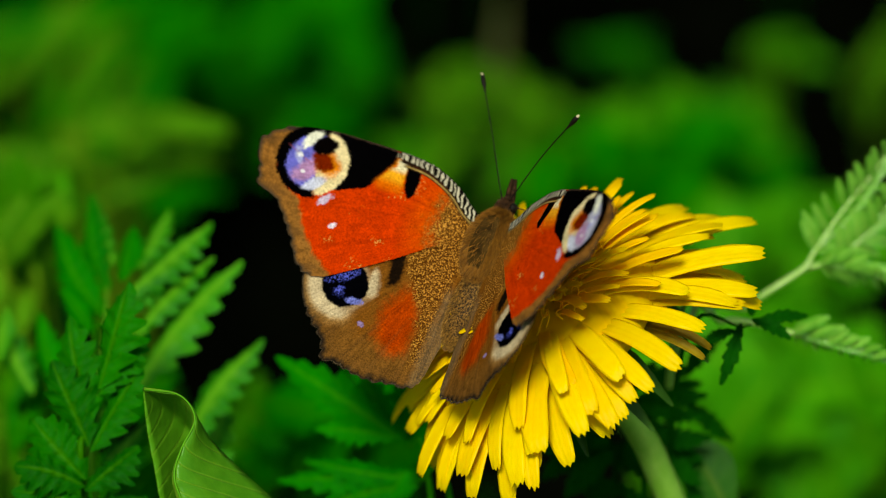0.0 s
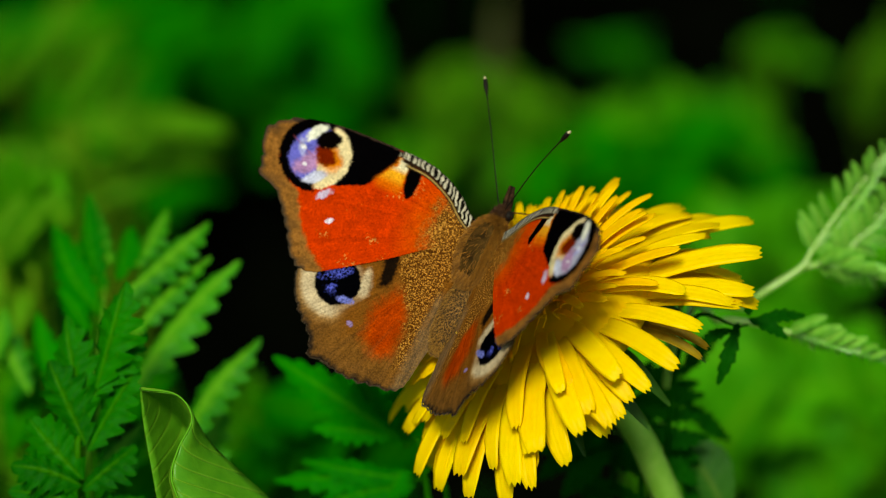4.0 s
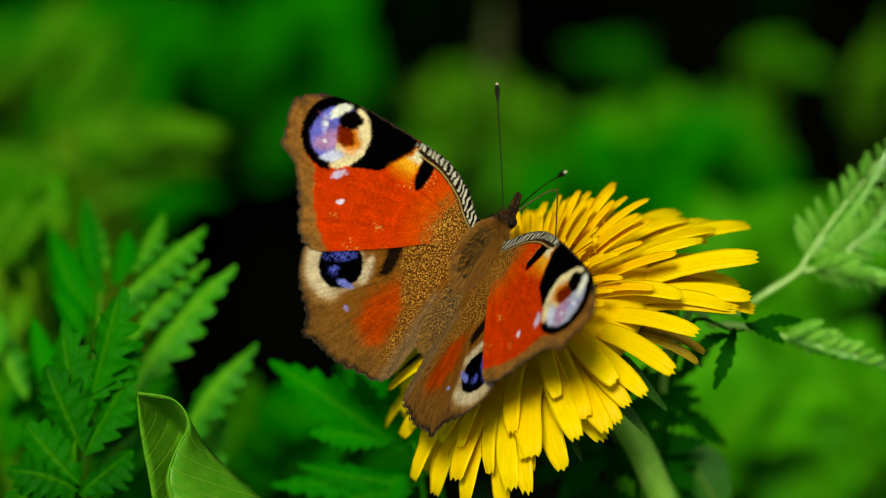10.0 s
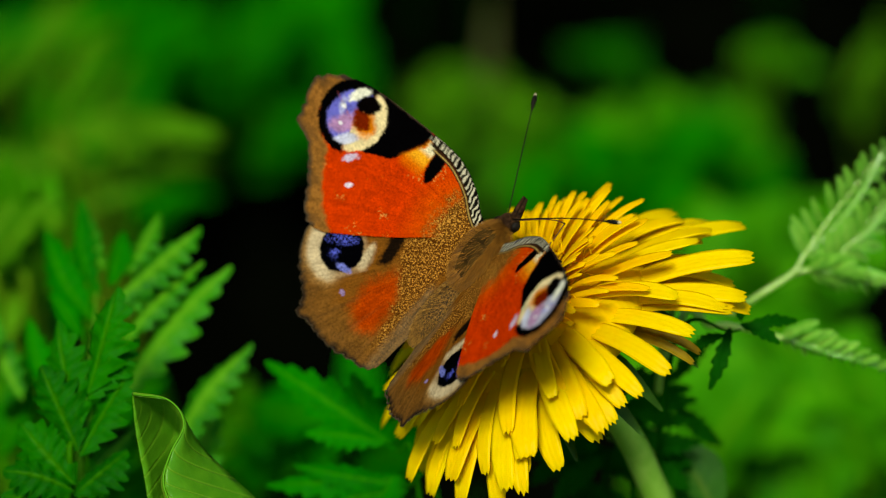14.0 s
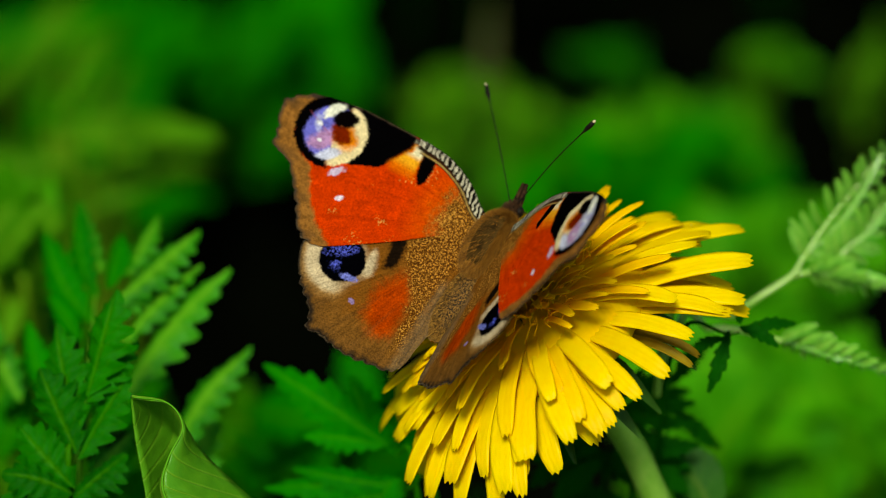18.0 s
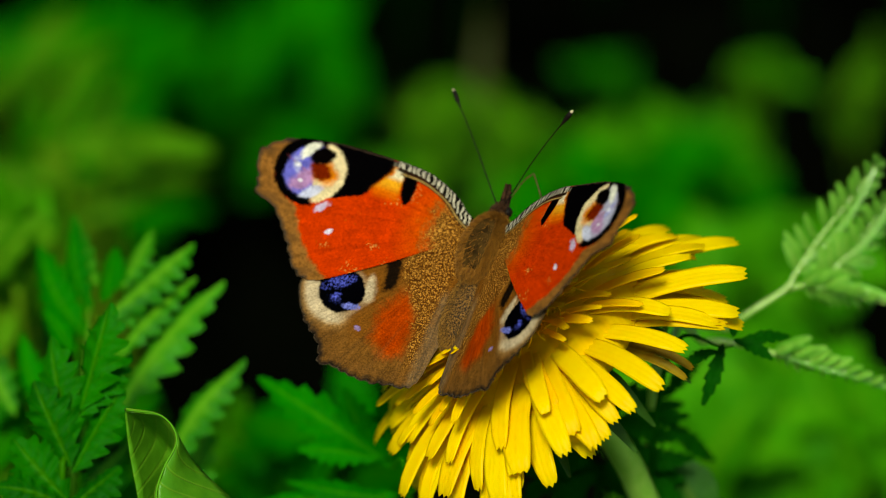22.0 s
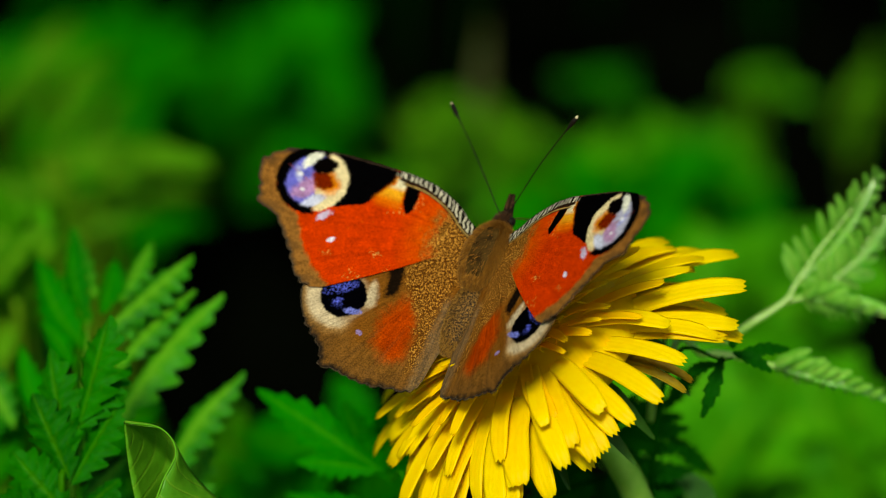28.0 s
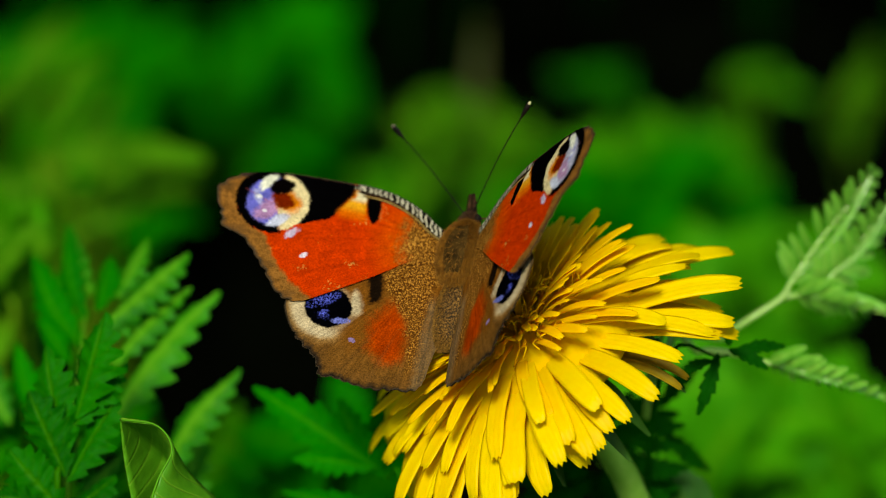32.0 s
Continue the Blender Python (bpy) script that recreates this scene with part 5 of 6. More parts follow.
# ---- what moves ----
def motions():
    walk(bug, [
        (0, pose(0.00260, -0.00392, 0.24321, 42.8, -8.2, -38.2)), (0.5, pose(0.00240, -0.00412, 0.24287, 44.5, -7.5, -38.6)),
        (1, pose(0.00198, -0.00412, 0.24287, 42.9, -6.1, -40.6)), (1.5, pose(0.00191, -0.00417, 0.24278, 44.8, -5.9, -41.1)),
        (2, pose(0.00156, -0.00400, 0.24306, 41.3, -5.8, -44.5)), (2.5, pose(0.00153, -0.00412, 0.24287, 42.1, -5.9, -44.5)),
        (3, pose(0.00157, -0.00416, 0.24280, 42.6, -5.4, -44.8)), (3.5, pose(0.00156, -0.00430, 0.24254, 44.8, -5.2, -43.7)),
        (5.5, pose(0.00130, -0.00441, 0.24237, 45.1, -2.3, -42.8)), (6, pose(0.00143, -0.00435, 0.24247, 44.5, -1.4, -44.8)),
        (6.5, pose(0.00125, -0.00433, 0.24250, 48.2, -3.0, -48.4)), (7, pose(0.00095, -0.00436, 0.24245, 47.9, -1.1, -48.7)),
        (7.5, pose(0.00058, -0.00425, 0.24263, 45.8, 1.1, -50.9)), (8, pose(0.00072, -0.00432, 0.24251, 47.6, 1.6, -50.8)),
        (8.5, pose(0.00094, -0.00409, 0.24291, 46.5, 3.1, -51.5)), (9, pose(0.00103, -0.00401, 0.24306, 47.4, 4.5, -51.0)),
        (9.5, pose(0.00113, -0.00396, 0.24313, 48.3, 4.4, -51.2)), (10, pose(0.00091, -0.00401, 0.24306, 50.1, 4.5, -52.1)),
        (10.5, pose(0.00085, -0.00398, 0.24310, 48.1, 4.9, -53.9)), (11, pose(0.00050, -0.00390, 0.24324, 47.7, 4.7, -55.5)),
        (11.5, pose(0.00038, -0.00390, 0.24325, 48.8, 4.9, -55.6)), (12, pose(0.00053, -0.00390, 0.24325, 50.4, 5.2, -55.3)),
        (12.5, pose(0.00057, -0.00398, 0.24311, 50.6, 5.5, -55.0)), (13, pose(0.00064, -0.00372, 0.24356, 49.4, 5.5, -56.6)),
        (13.5, pose(0.00073, -0.00376, 0.24349, 47.3, 6.4, -55.9)), (14, pose(0.00067, -0.00368, 0.24363, 46.7, 6.5, -58.8)),
        (14.5, pose(0.00053, -0.00365, 0.24368, 46.7, 5.9, -58.2)), (16.5, pose(0.00272, -0.00321, 0.24445, 40.1, -4.5, -43.0)),
        (17, pose(0.00274, -0.00309, 0.24464, 38.8, -4.5, -43.3)), (17.5, pose(0.00301, -0.00280, 0.24514, 33.5, -4.9, -43.1)),
        (18, pose(0.00318, -0.00295, 0.24489, 35.6, -4.9, -42.5)), (18.5, pose(0.00378, -0.00297, 0.24485, 42.1, -8.4, -41.6)),
        (19, pose(0.00406, -0.00267, 0.24537, 38.2, -9.8, -39.3)), (19.5, pose(0.00402, -0.00232, 0.24598, 31.9, -10.0, -39.3)),
        (20, pose(0.00395, -0.00234, 0.24595, 31.8, -10.6, -39.4)), (20.5, pose(0.00411, -0.00244, 0.24578, 32.3, -11.6, -39.6)),
        (21, pose(0.00416, -0.00254, 0.24560, 34.6, -10.8, -38.9)), (21.5, pose(0.00439, -0.00259, 0.24552, 36.5, -11.1, -36.7)),
        (22, pose(0.00457, -0.00259, 0.24551, 37.2, -11.3, -35.5)), (22.5, pose(0.00479, -0.00235, 0.24592, 35.2, -11.9, -34.8)),
        (23, pose(0.00444, -0.00185, 0.24679, 30.0, -12.5, -38.1)), (23.5, pose(0.00459, -0.00182, 0.24684, 29.1, -10.6, -36.5)),
        (24, pose(0.00461, -0.00195, 0.24662, 30.2, -10.9, -36.7)), (24.5, pose(0.00461, -0.00197, 0.24659, 30.0, -10.4, -36.4)),
        (25, pose(0.00456, -0.00197, 0.24659, 31.3, -10.5, -36.6)), (25.5, pose(0.00488, -0.00198, 0.24657, 34.1, -11.1, -34.9)),
        (27.5, pose(0.00484, -0.00213, 0.24631, 34.9, -11.1, -34.7)), (28, pose(0.00497, -0.00218, 0.24623, 33.5, -10.5, -33.5)),
        (28.5, pose(0.00491, -0.00201, 0.24652, 30.7, -11.5, -33.0)), (29, pose(0.00488, -0.00209, 0.24638, 31.9, -11.3, -32.8)),
        (29.5, pose(0.00514, -0.00223, 0.24613, 31.7, -10.2, -29.0)), (30, pose(0.00530, -0.00208, 0.24640, 30.0, -13.7, -27.2)),
        (30.5, pose(0.00544, -0.00216, 0.24625, 28.8, -15.1, -22.9)), (31, pose(0.00431, -0.00242, 0.24580, 30.0, -18.6, -22.7)),
        (31.5, pose(0.00393, -0.00257, 0.24555, 32.2, -20.0, -23.5)), (32, pose(0.00387, -0.00214, 0.24630, 28.4, -20.3, -22.3)),
    ])
    flap = [
        (0, 30.4), (0.5, 30.5), (1, 31.7), (2, 27.6), (2.5, 27.1), (3.5, 27.7), (5.5, 35.5), (6, 34.3), (6.5, 16.9), (8, 17.5), (8.5, 25.8), (9, 33.5),
        (9.5, 32.5), (10, 23.3), (10.5, 16.5), (11.5, 15.6), (12.5, 16.7), (13, 24.7), (13.5, 31.6), (14, 25.8), (14.5, 16.3), (16.5, 23.5),
        (17, 23.2), (17.5, 31.4), (18, 33.1), (18.5, 25.0), (19, 25.1), (19.5, 35.5), (20, 34.1), (20.5, 29.2), (21.5, 26.2), (22.5, 25.1), (23, 26.9),
        (23.5, 27.5), (25, 27.4), (25.5, 29.1), (27.5, 26.4), (28, 24.2), (28.5, 26.8), (29, 25.7), (29.5, 26.7), (30, 30.3), (30.5, 32.4), (31, 27.5),
        (31.5, 28.4), (32, 33.4),
    ]
    walk(bug_parts["lf"], [
        (0, pose(-0.00139, 0.00000, -0.00002, 0.1, 30.4, 0.6)), (0.5, pose(-0.00138, 0.00000, -0.00001, 0.1, 30.5, 0.7)),
        (1, pose(-0.00142, 0.00000, 0.00001, -0.0, 31.7, 0.4)), (1.5, pose(-0.00139, 0.00000, 0.00001, -0.0, 29.5, 0.5)),
        (2, pose(-0.00142, 0.00000, 0.00000, -0.0, 27.6, 0.4)), (2.5, pose(-0.00150, -0.00000, 0.00006, -0.3, 27.1, -0.2)),
        (3, pose(-0.00148, -0.00000, 0.00007, -0.4, 27.7, -0.1)), (3.5, pose(-0.00150, -0.00000, 0.00006, -0.4, 27.7, -0.2)),
        (5.5, pose(-0.00141, 0.00000, 0.00004, -0.2, 35.5, 0.3)), (6, pose(-0.00147, 0.00000, 0.00006, -0.3, 34.3, -0.0)),
        (6.5, pose(-0.00155, -0.00000, 0.00003, -0.2, 16.9, -0.3)), (7, pose(-0.00155, -0.00000, 0.00004, -0.2, 17.0, -0.3)),
        (7.5, pose(-0.00163, -0.00000, 0.00008, -0.4, 17.1, -0.8)), (8, pose(-0.00172, -0.00000, 0.00012, -0.6, 17.5, -1.3)),
        (8.5, pose(-0.00166, -0.00000, 0.00014, -0.8, 25.8, -1.2)), (9, pose(-0.00150, -0.00000, 0.00010, -0.6, 33.5, -0.3)),
        (9.5, pose(-0.00145, 0.00000, 0.00008, -0.5, 32.5, 0.0)), (10, pose(-0.00152, -0.00000, 0.00009, -0.5, 23.3, -0.3)),
        (10.5, pose(-0.00145, 0.00000, 0.00005, -0.2, 16.5, 0.2)), (11, pose(-0.00153, -0.00000, 0.00004, -0.2, 16.2, -0.2)),
        (11.5, pose(-0.00156, -0.00000, 0.00008, -0.4, 15.6, -0.4)), (12, pose(-0.00160, -0.00000, 0.00008, -0.4, 16.2, -0.6)),
        (12.5, pose(-0.00158, -0.00000, 0.00006, -0.3, 16.7, -0.5)), (13, pose(-0.00160, -0.00000, 0.00009, -0.5, 24.7, -0.7)),
        (13.5, pose(-0.00155, -0.00000, 0.00013, -0.8, 31.6, -0.7)), (14, pose(-0.00159, -0.00000, 0.00010, -0.5, 25.8, -0.7)),
        (14.5, pose(-0.00168, -0.00000, 0.00005, -0.3, 16.3, -1.0)), (16.5, pose(-0.00159, -0.00000, 0.00003, -0.2, 23.5, -0.5)),
        (17, pose(-0.00166, -0.00000, 0.00006, -0.3, 23.2, -0.9)), (17.5, pose(-0.00164, -0.00000, 0.00006, -0.4, 31.4, -0.9)),
        (18, pose(-0.00155, -0.00000, 0.00004, -0.2, 33.1, -0.4)), (18.5, pose(-0.00153, -0.00000, 0.00002, -0.1, 25.0, -0.2)),
        (19, pose(-0.00149, 0.00000, 0.00002, -0.1, 25.1, 0.0)), (19.5, pose(-0.00154, -0.00000, 0.00003, -0.2, 35.5, -0.3)),
        (20, pose(-0.00164, -0.00000, 0.00010, -0.6, 34.1, -1.0)), (20.5, pose(-0.00164, -0.00000, 0.00008, -0.5, 29.2, -1.0)),
        (21, pose(-0.00162, -0.00000, 0.00011, -0.6, 27.8, -0.9)), (21.5, pose(-0.00163, -0.00000, 0.00010, -0.6, 26.2, -0.9)),
        (22, pose(-0.00165, -0.00000, 0.00012, -0.7, 25.4, -1.1)), (22.5, pose(-0.00158, -0.00000, 0.00006, -0.3, 25.1, -0.5)),
        (23, pose(-0.00158, -0.00000, 0.00008, -0.5, 26.9, -0.6)), (23.5, pose(-0.00150, -0.00000, 0.00003, -0.2, 27.5, -0.1)),
        (24, pose(-0.00156, -0.00000, 0.00008, -0.5, 27.7, -0.5)), (24.5, pose(-0.00156, -0.00000, 0.00006, -0.3, 27.7, -0.4)),
        (25, pose(-0.00157, -0.00000, 0.00008, -0.5, 27.4, -0.6)), (25.5, pose(-0.00170, -0.00000, 0.00014, -0.8, 29.1, -1.4)),
        (27.5, pose(-0.00160, -0.00000, 0.00005, -0.3, 26.4, -0.7)), (28, pose(-0.00153, -0.00000, 0.00003, -0.2, 24.2, -0.2)),
        (28.5, pose(-0.00146, 0.00000, -0.00001, 0.0, 26.8, 0.2)), (29, pose(-0.00148, 0.00000, 0.00001, -0.0, 25.7, 0.1)),
        (29.5, pose(-0.00147, 0.00000, 0.00004, -0.2, 26.7, 0.0)), (30, pose(-0.00143, 0.00000, -0.00002, 0.1, 30.3, 0.4)),
        (30.5, pose(-0.00133, 0.00000, -0.00007, 0.4, 32.4, 1.1)), (31, pose(-0.00120, 0.00001, -0.00005, 0.3, 27.5, 1.7)),
        (31.5, pose(-0.00143, 0.00000, 0.00006, -0.3, 28.4, 0.2)), (32, pose(-0.00153, -0.00000, 0.00010, -0.6, 33.4, -0.5)),
    ])
    walk(bug_parts["rf"], [
        (0, pose(0.00096, 0.00003, 0.00051, -3.0, -30.4, -1.2)), (0.5, pose(0.00110, 0.00002, 0.00047, -2.7, -30.5, -0.6)),
        (1, pose(0.00102, 0.00002, 0.00046, -2.7, -31.7, -1.0)), (1.5, pose(0.00112, 0.00002, 0.00058, -3.4, -29.5, -0.3)),
        (2, pose(0.00096, 0.00004, 0.00069, -3.9, -27.6, -0.9)), (2.5, pose(0.00102, 0.00004, 0.00075, -4.2, -27.1, -0.5)),
        (3, pose(0.00103, 0.00003, 0.00068, -3.9, -27.7, -0.6)), (3.5, pose(0.00115, 0.00003, 0.00069, -3.9, -27.7, 0.1)),
        (5.5, pose(0.00107, 0.00001, 0.00024, -1.5, -35.5, -1.3)), (6, pose(0.00109, 0.00001, 0.00017, -1.0, -34.3, -1.5)),
        (6.5, pose(0.00137, 0.00003, 0.00086, -4.5, -16.9, 0.6)), (7, pose(0.00129, 0.00005, 0.00110, -5.8, -17.0, 0.6)),
        (7.5, pose(0.00135, 0.00006, 0.00117, -6.2, -17.1, 1.1)), (8, pose(0.00136, 0.00005, 0.00107, -5.7, -17.5, 1.0)),
        (8.5, pose(0.00133, 0.00002, 0.00064, -3.6, -25.8, 0.7)), (9, pose(0.00137, 0.00000, 0.00020, -1.2, -33.5, -0.0)),
        (9.5, pose(0.00132, 0.00001, 0.00031, -1.8, -32.5, 0.1)), (10, pose(0.00149, 0.00001, 0.00062, -3.4, -23.3, 1.3)),
        (10.5, pose(0.00139, 0.00004, 0.00096, -5.1, -16.5, 0.9)), (11, pose(0.00145, 0.00005, 0.00108, -5.7, -16.2, 1.3)),
        (11.5, pose(0.00156, 0.00005, 0.00114, -6.0, -15.6, 1.9)), (12, pose(0.00161, 0.00003, 0.00096, -5.0, -16.2, 2.0)),
        (12.5, pose(0.00161, 0.00002, 0.00082, -4.3, -16.7, 1.8)), (13, pose(0.00153, 0.00000, 0.00044, -2.4, -24.7, 1.2)),
        (13.5, pose(0.00143, 0.00000, 0.00014, -0.8, -31.6, 0.1)), (14, pose(0.00149, 0.00000, 0.00043, -2.4, -25.8, 1.0)),
        (14.5, pose(0.00154, 0.00003, 0.00086, -4.5, -16.3, 1.5)), (16.5, pose(0.00163, -0.00000, 0.00002, -0.1, -23.5, 0.7)),
        (17, pose(0.00157, -0.00000, 0.00005, -0.3, -23.2, 0.5)), (17.5, pose(0.00130, 0.00001, -0.00005, 0.3, -31.4, -1.2)),
        (18, pose(0.00115, 0.00001, -0.00015, 0.9, -33.0, -2.2)), (18.5, pose(0.00156, -0.00000, 0.00006, -0.3, -25.0, 0.4)),
        (19, pose(0.00145, 0.00000, 0.00022, -1.2, -25.1, 0.3)), (19.5, pose(0.00114, 0.00001, 0.00025, -1.6, -35.5, -0.9)),
        (20, pose(0.00095, 0.00002, 0.00029, -1.7, -34.1, -1.8)), (20.5, pose(0.00080, 0.00004, 0.00047, -2.7, -29.2, -2.2)),
        (21, pose(0.00103, 0.00002, 0.00042, -2.4, -27.8, -1.2)), (21.5, pose(0.00117, 0.00001, 0.00034, -1.9, -26.2, -0.8)),
        (22, pose(0.00121, 0.00001, 0.00028, -1.5, -25.4, -0.8)), (22.5, pose(0.00119, 0.00001, 0.00030, -1.6, -25.1, -0.9)),
        (23, pose(0.00080, 0.00004, 0.00053, -3.0, -26.9, -2.2)), (23.5, pose(0.00081, 0.00004, 0.00056, -3.2, -27.5, -2.0)),
        (24, pose(0.00086, 0.00004, 0.00050, -2.9, -27.7, -1.9)), (24.5, pose(0.00078, 0.00004, 0.00054, -3.0, -27.7, -2.2)),
        (25, pose(0.00086, 0.00004, 0.00051, -2.9, -27.4, -1.9)), (25.5, pose(0.00095, 0.00002, 0.00035, -2.0, -29.1, -1.8)),
        (27.5, pose(0.00105, 0.00002, 0.00021, -1.2, -26.4, -1.7)), (28, pose(0.00109, 0.00001, 0.00013, -0.7, -24.2, -1.7)),
        (28.5, pose(0.00097, 0.00002, 0.00019, -1.1, -26.8, -2.2)), (29, pose(0.00103, 0.00002, 0.00022, -1.2, -25.7, -1.8)),
        (29.5, pose(0.00113, 0.00001, 0.00017, -1.0, -26.7, -1.4)), (30, pose(0.00102, 0.00002, 0.00005, -0.3, -30.3, -2.3)),
        (30.5, pose(0.00092, 0.00002, 0.00011, -0.6, -32.4, -2.6)), (31, pose(0.00102, 0.00002, 0.00039, -2.2, -27.5, -1.4)),
        (31.5, pose(0.00092, 0.00003, 0.00045, -2.6, -28.4, -1.7)), (32, pose(0.00084, 0.00003, 0.00043, -2.6, -33.3, -1.9)),
    ])
    for key, side in (("lh", -1), ("rh", 1)):
        walk(bug_parts[key], [(t, pose(side * 0.0015, 0, 0, 0, -side * a, 0)) for t, a in flap])
    walk(bug_parts["al"], [
        (0, pose(-0.0006, 0.0159, 0.0002, -1.7, 0.7, -8.4)), (1, pose(-0.0006, 0.0159, 0.0002, -0.7, 1.7, -8.9)),
        (2, pose(-0.0006, 0.0159, 0.0002, -1.9, 0.0, -6.4)), (3, pose(-0.0006, 0.0159, 0.0002, -2.4, -0.4, -6.1)),
        (5.5, pose(-0.0006, 0.0159, 0.0002, -0.1, 1.3, -5.4)), (6, pose(-0.0006, 0.0159, 0.0002, -0.2, 0.9, -4.1)),
        (7, pose(-0.0006, 0.0159, 0.0002, -5.2, -3.3, -4.0)), (8, pose(-0.0006, 0.0159, 0.0002, -5.4, -3.9, -1.8)),
        (9, pose(-0.0006, 0.0159, 0.0002, -3.4, -3.3, 3.5)), (10, pose(-0.0006, 0.0159, 0.0002, -6.7, -6.0, 5.2)),
        (11, pose(-0.0006, 0.0159, 0.0002, -6.5, -5.6, 3.7)), (12, pose(-0.0006, 0.0159, 0.0002, -6.9, -6.3, 7.0)),
        (13, pose(-0.0006, 0.0159, 0.0002, -6.3, -5.8, 6.2)), (13.6, pose(-0.0006, 0.0159, 0.0002, -6.9, -6.0, 4.9)),
        (13.8, pose(-0.0006, 0.0159, 0.0002, -7.6, -6.4, 3.7)), (14, pose(-0.0006, 0.0159, 0.0002, -13.4, -10.4, 3.2)),
        (14.2, pose(-0.0006, 0.0159, 0.0002, -4.1, 26.9, -67.4)), (14.4, pose(-0.0006, 0.0159, 0.0002, -11.0, 29.0, -87.2)),
        (14.5, pose(-0.0006, 0.0159, 0.0002, -13.3, 27.6, -92.7)), (15.6, pose(-0.0006, 0.0159, 0.0002, 0.9, 12.0, -32.1)), (16.5, pose(-0.0006, 0.0159, 0.0002, -1.0, -1.9, 4.7)),
        (17, pose(-0.0006, 0.0159, 0.0002, -1.0, -1.9, 4.9)), (18, pose(-0.0006, 0.0159, 0.0002, 0.4, -0.2, 2.1)),
        (19, pose(-0.0006, 0.0159, 0.0002, -0.7, -0.8, 0.9)), (20, pose(-0.0006, 0.0159, 0.0002, 0.6, 0.9, -1.4)),
        (21, pose(-0.0006, 0.0159, 0.0002, -0.2, 0.5, -2.6)), (22, pose(-0.0006, 0.0159, 0.0002, 2.6, 2.1, -0.2)),
        (23, pose(-0.0006, 0.0159, 0.0002, 4.8, 3.6, 0.6)), (24, pose(-0.0006, 0.0159, 0.0002, 1.9, 1.6, -0.4)),
        (25, pose(-0.0006, 0.0159, 0.0002, 1.7, 1.5, -0.5)), (25.5, pose(-0.0006, 0.0159, 0.0002, 4.9, 3.0, 2.8)),
        (27.5, pose(-0.0006, 0.0159, 0.0002, 4.0, 2.8, 1.4)), (28, pose(-0.0006, 0.0159, 0.0002, 3.6, 2.1, 2.3)),
        (29, pose(-0.0006, 0.0159, 0.0002, 2.4, 1.2, 2.4)), (30, pose(-0.0006, 0.0159, 0.0002, 6.1, 2.1, 8.6)),
        (31, pose(-0.0006, 0.0159, 0.0002, 3.0, 1.6, 2.5)), (32, pose(-0.0006, 0.0159, 0.0002, 2.9, 1.6, 2.2)),
    ])
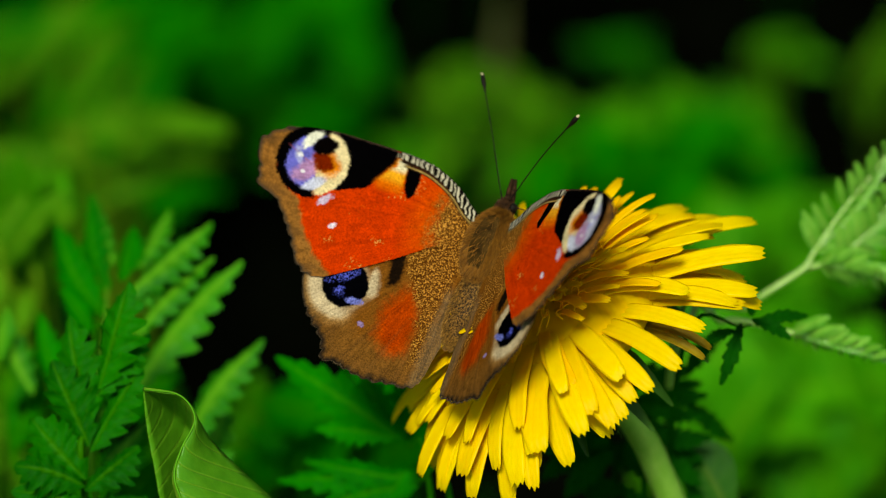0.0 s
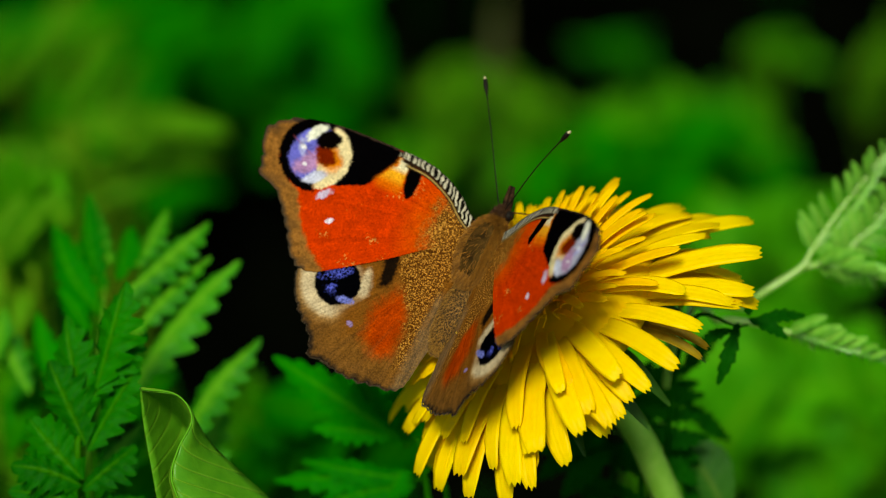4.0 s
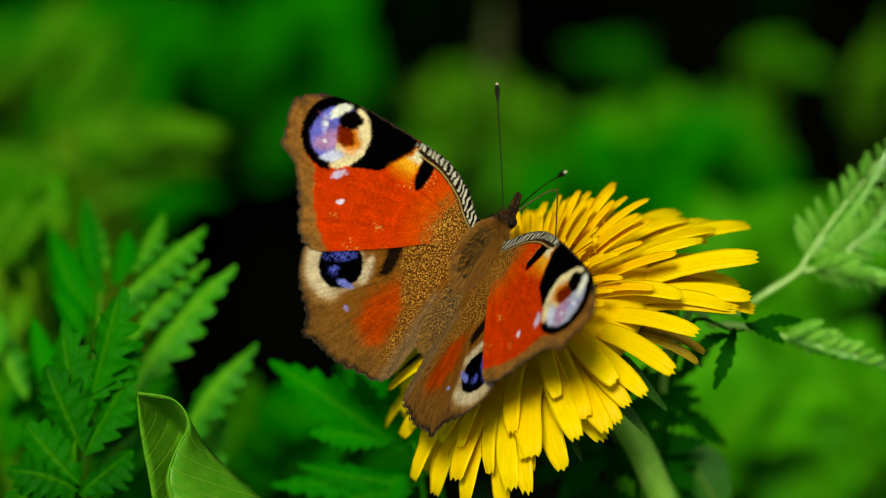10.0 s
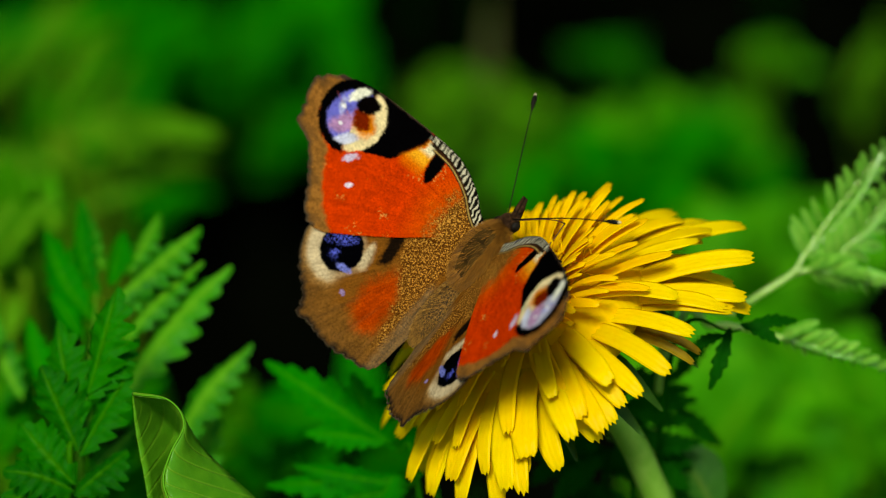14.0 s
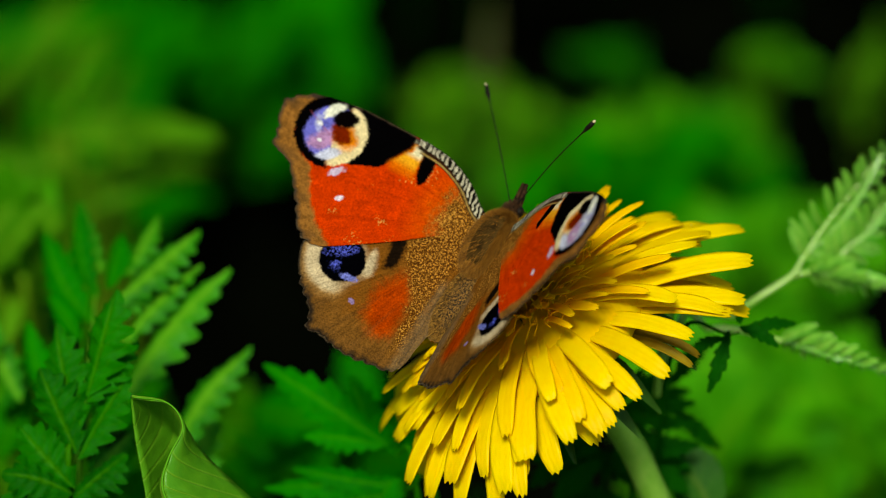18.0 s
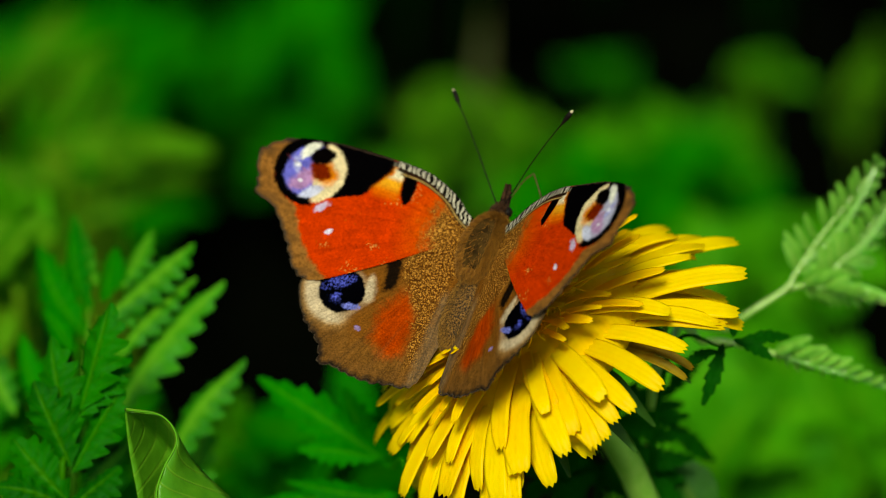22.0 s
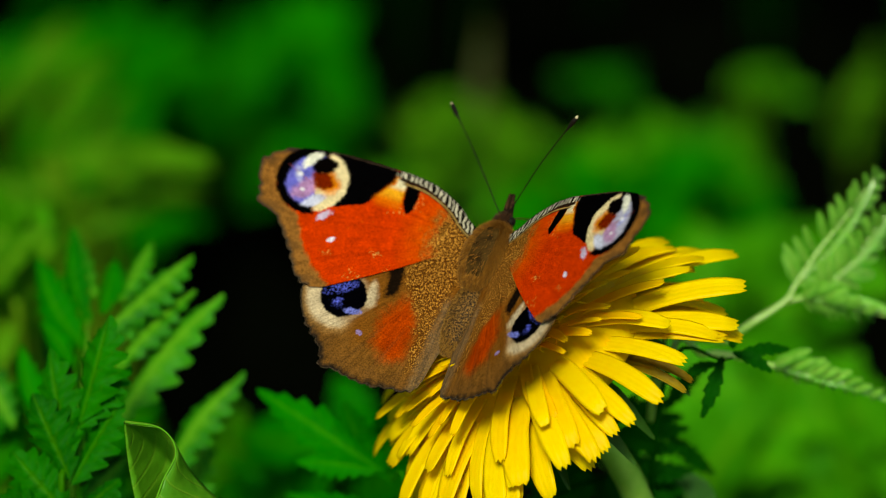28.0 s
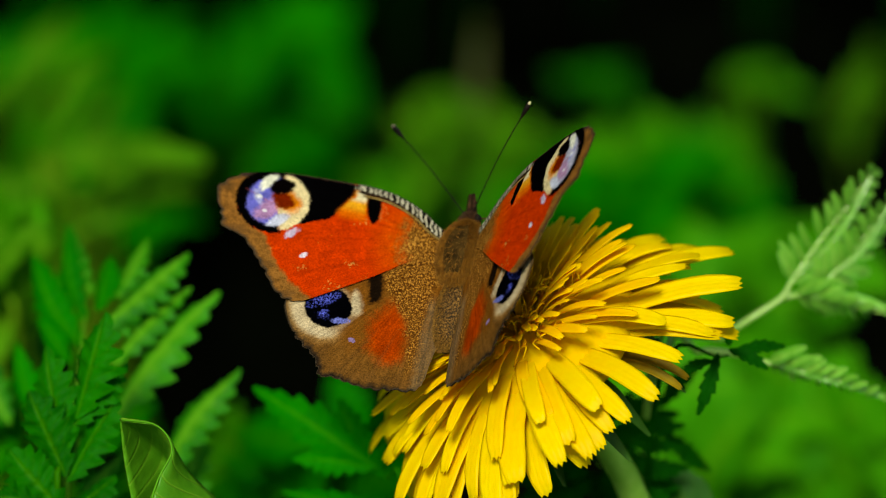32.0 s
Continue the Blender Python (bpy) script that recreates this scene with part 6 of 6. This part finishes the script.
    walk(bug_parts["ar"], [
        (0, pose(0.0006, 0.0159, 0.0002, -2.6, 1.8, 1.5)), (1, pose(0.0006, 0.0159, 0.0002, -1.4, 1.2, 0.5)),
        (2, pose(0.0006, 0.0159, 0.0002, -4.0, 3.7, 1.2)), (3, pose(0.0006, 0.0159, 0.0002, -4.2, 2.9, 2.3)),
        (5.5, pose(0.0006, 0.0159, 0.0002, 0.8, -3.1, 1.9)), (6, pose(0.0006, 0.0159, 0.0002, 0.8, -2.4, 1.3)),
        (7, pose(0.0006, 0.0159, 0.0002, -2.9, 2.7, 0.9)), (8, pose(0.0006, 0.0159, 0.0002, -3.5, 2.1, 2.2)),
        (9, pose(0.0006, 0.0159, 0.0002, 0.3, -2.5, 2.0)), (10, pose(0.0006, 0.0159, 0.0002, 0.0, 0.2, -0.2)),
        (11, pose(0.0006, 0.0159, 0.0002, -3.5, 3.9, 0.4)), (12, pose(0.0006, 0.0159, 0.0002, -2.7, 1.4, 1.9)),
        (13, pose(0.0006, 0.0159, 0.0002, -0.5, 2.4, -1.7)), (13.6, pose(0.0006, 0.0159, 0.0002, 0.3, 1.9, -2.2)),
        (13.8, pose(0.0006, 0.0159, 0.0002, -4.2, 7.0, -2.1)), (14, pose(0.0006, 0.0159, 0.0002, -17.0, 24.0, -10.3)),
        (14.2, pose(0.0006, 0.0159, 0.0002, -19.5, 30.6, -22.3)), (14.4, pose(0.0006, 0.0159, 0.0002, -17.9, 29.6, -21.7)),
        (14.5, pose(0.0006, 0.0159, 0.0002, -25.1, 32.9, -20.4)), (16.5, pose(0.0006, 0.0159, 0.0002, -3.5, 1.6, 2.8)),
        (17, pose(0.0006, 0.0159, 0.0002, -2.5, 0.1, 3.0)), (18, pose(0.0006, 0.0159, 0.0002, -2.6, 0.4, 2.8)),
        (19, pose(0.0006, 0.0159, 0.0002, -2.9, 3.1, 0.4)), (20, pose(0.0006, 0.0159, 0.0002, -2.9, 5.1, -1.6)),
        (21, pose(0.0006, 0.0159, 0.0002, -4.1, 5.9, -0.9)), (22, pose(0.0006, 0.0159, 0.0002, -1.0, 0.5, 0.7)),
        (23, pose(0.0006, 0.0159, 0.0002, 0.2, 1.1, -1.4)), (24, pose(0.0006, 0.0159, 0.0002, -1.2, 2.4, -1.0)),
        (25, pose(0.0006, 0.0159, 0.0002, -0.3, 1.0, -0.6)), (25.5, pose(0.0006, 0.0159, 0.0002, 2.1, -2.7, 0.0)),
        (27.5, pose(0.0006, 0.0159, 0.0002, 0.3, -1.3, 0.8)), (28, pose(0.0006, 0.0159, 0.0002, -0.2, -1.3, 1.5)),
        (29, pose(0.0006, 0.0159, 0.0002, 1.2, -1.7, 0.2)), (30, pose(0.0006, 0.0159, 0.0002, 2.6, -4.9, 1.3)),
        (31, pose(0.0006, 0.0159, 0.0002, 2.6, -0.7, -2.4)), (32, pose(0.0006, 0.0159, 0.0002, 3.8, -0.6, -3.9)),
    ])
    walk(bug_parts["pr"], [
        (0, pose(0, 0.0158, -0.0008, -58.9, 2.0, -22.3)), (3, pose(0, 0.0158, -0.0008, -53.9, 10.5, -13.2)),
        (5.5, pose(0, 0.0158, -0.0008, -42.8, 9.5, -9.7)), (6, pose(0, 0.0158, -0.0008, -31.8, 13.5, 1.0)),
        (7, pose(0, 0.0158, -0.0008, -43.8, 20.2, 1.5)), (8, pose(0, 0.0158, -0.0008, -48.9, 26.4, 4.5)),
        (9, pose(0, 0.0158, -0.0008, -38.9, 17.0, 0.8)), (10, pose(0, 0.0158, -0.0008, -0.8, 0.5, 0.6)),
        (11, pose(0, 0.0158, -0.0008, -35.4, 18.1, 4.4)), (12, pose(0, 0.0158, -0.0008, -1.8, 1.1, 1.1)),
        (13, pose(0, 0.0158, -0.0008, -2.1, 1.2, 1.2)), (13.6, pose(0, 0.0158, -0.0008, -52.8, 15.5, -8.0)),
        (14, pose(0, 0.0158, -0.0008, -35.0, 7.8, -8.2)), (14.2, pose(0, 0.0158, -0.0008, -8.0, 0.3, -5.7)),
        (14.4, pose(0, 0.0158, -0.0008, -42.7, 13.8, -4.9)), (14.5, pose(0, 0.0158, -0.0008, -50.2, 16.7, -5.6)),
        (16.5, pose(0, 0.0158, -0.0008, -60.1, 11.1, -14.8)), (21, pose(0, 0.0158, -0.0008, -55.1, 13.6, -10.7)),
        (22, pose(0, 0.0158, -0.0008, 2.7, 3.2, 11.9)), (23, pose(0, 0.0158, -0.0008, -41.1, 23.9, 7.1)),
        (25, pose(0, 0.0158, -0.0008, -39.3, 22.8, 7.2)), (25.5, pose(0, 0.0158, -0.0008, -13.5, 9.8, 8.9)),
        (27.5, pose(0, 0.0158, -0.0008, -24.8, 15.2, 8.2)), (28, pose(0, 0.0158, -0.0008, -40.0, 20.2, 3.8)),
        (32, pose(0, 0.0158, -0.0008, -36.7, -2.0, -21.6)),
    ])


motions()
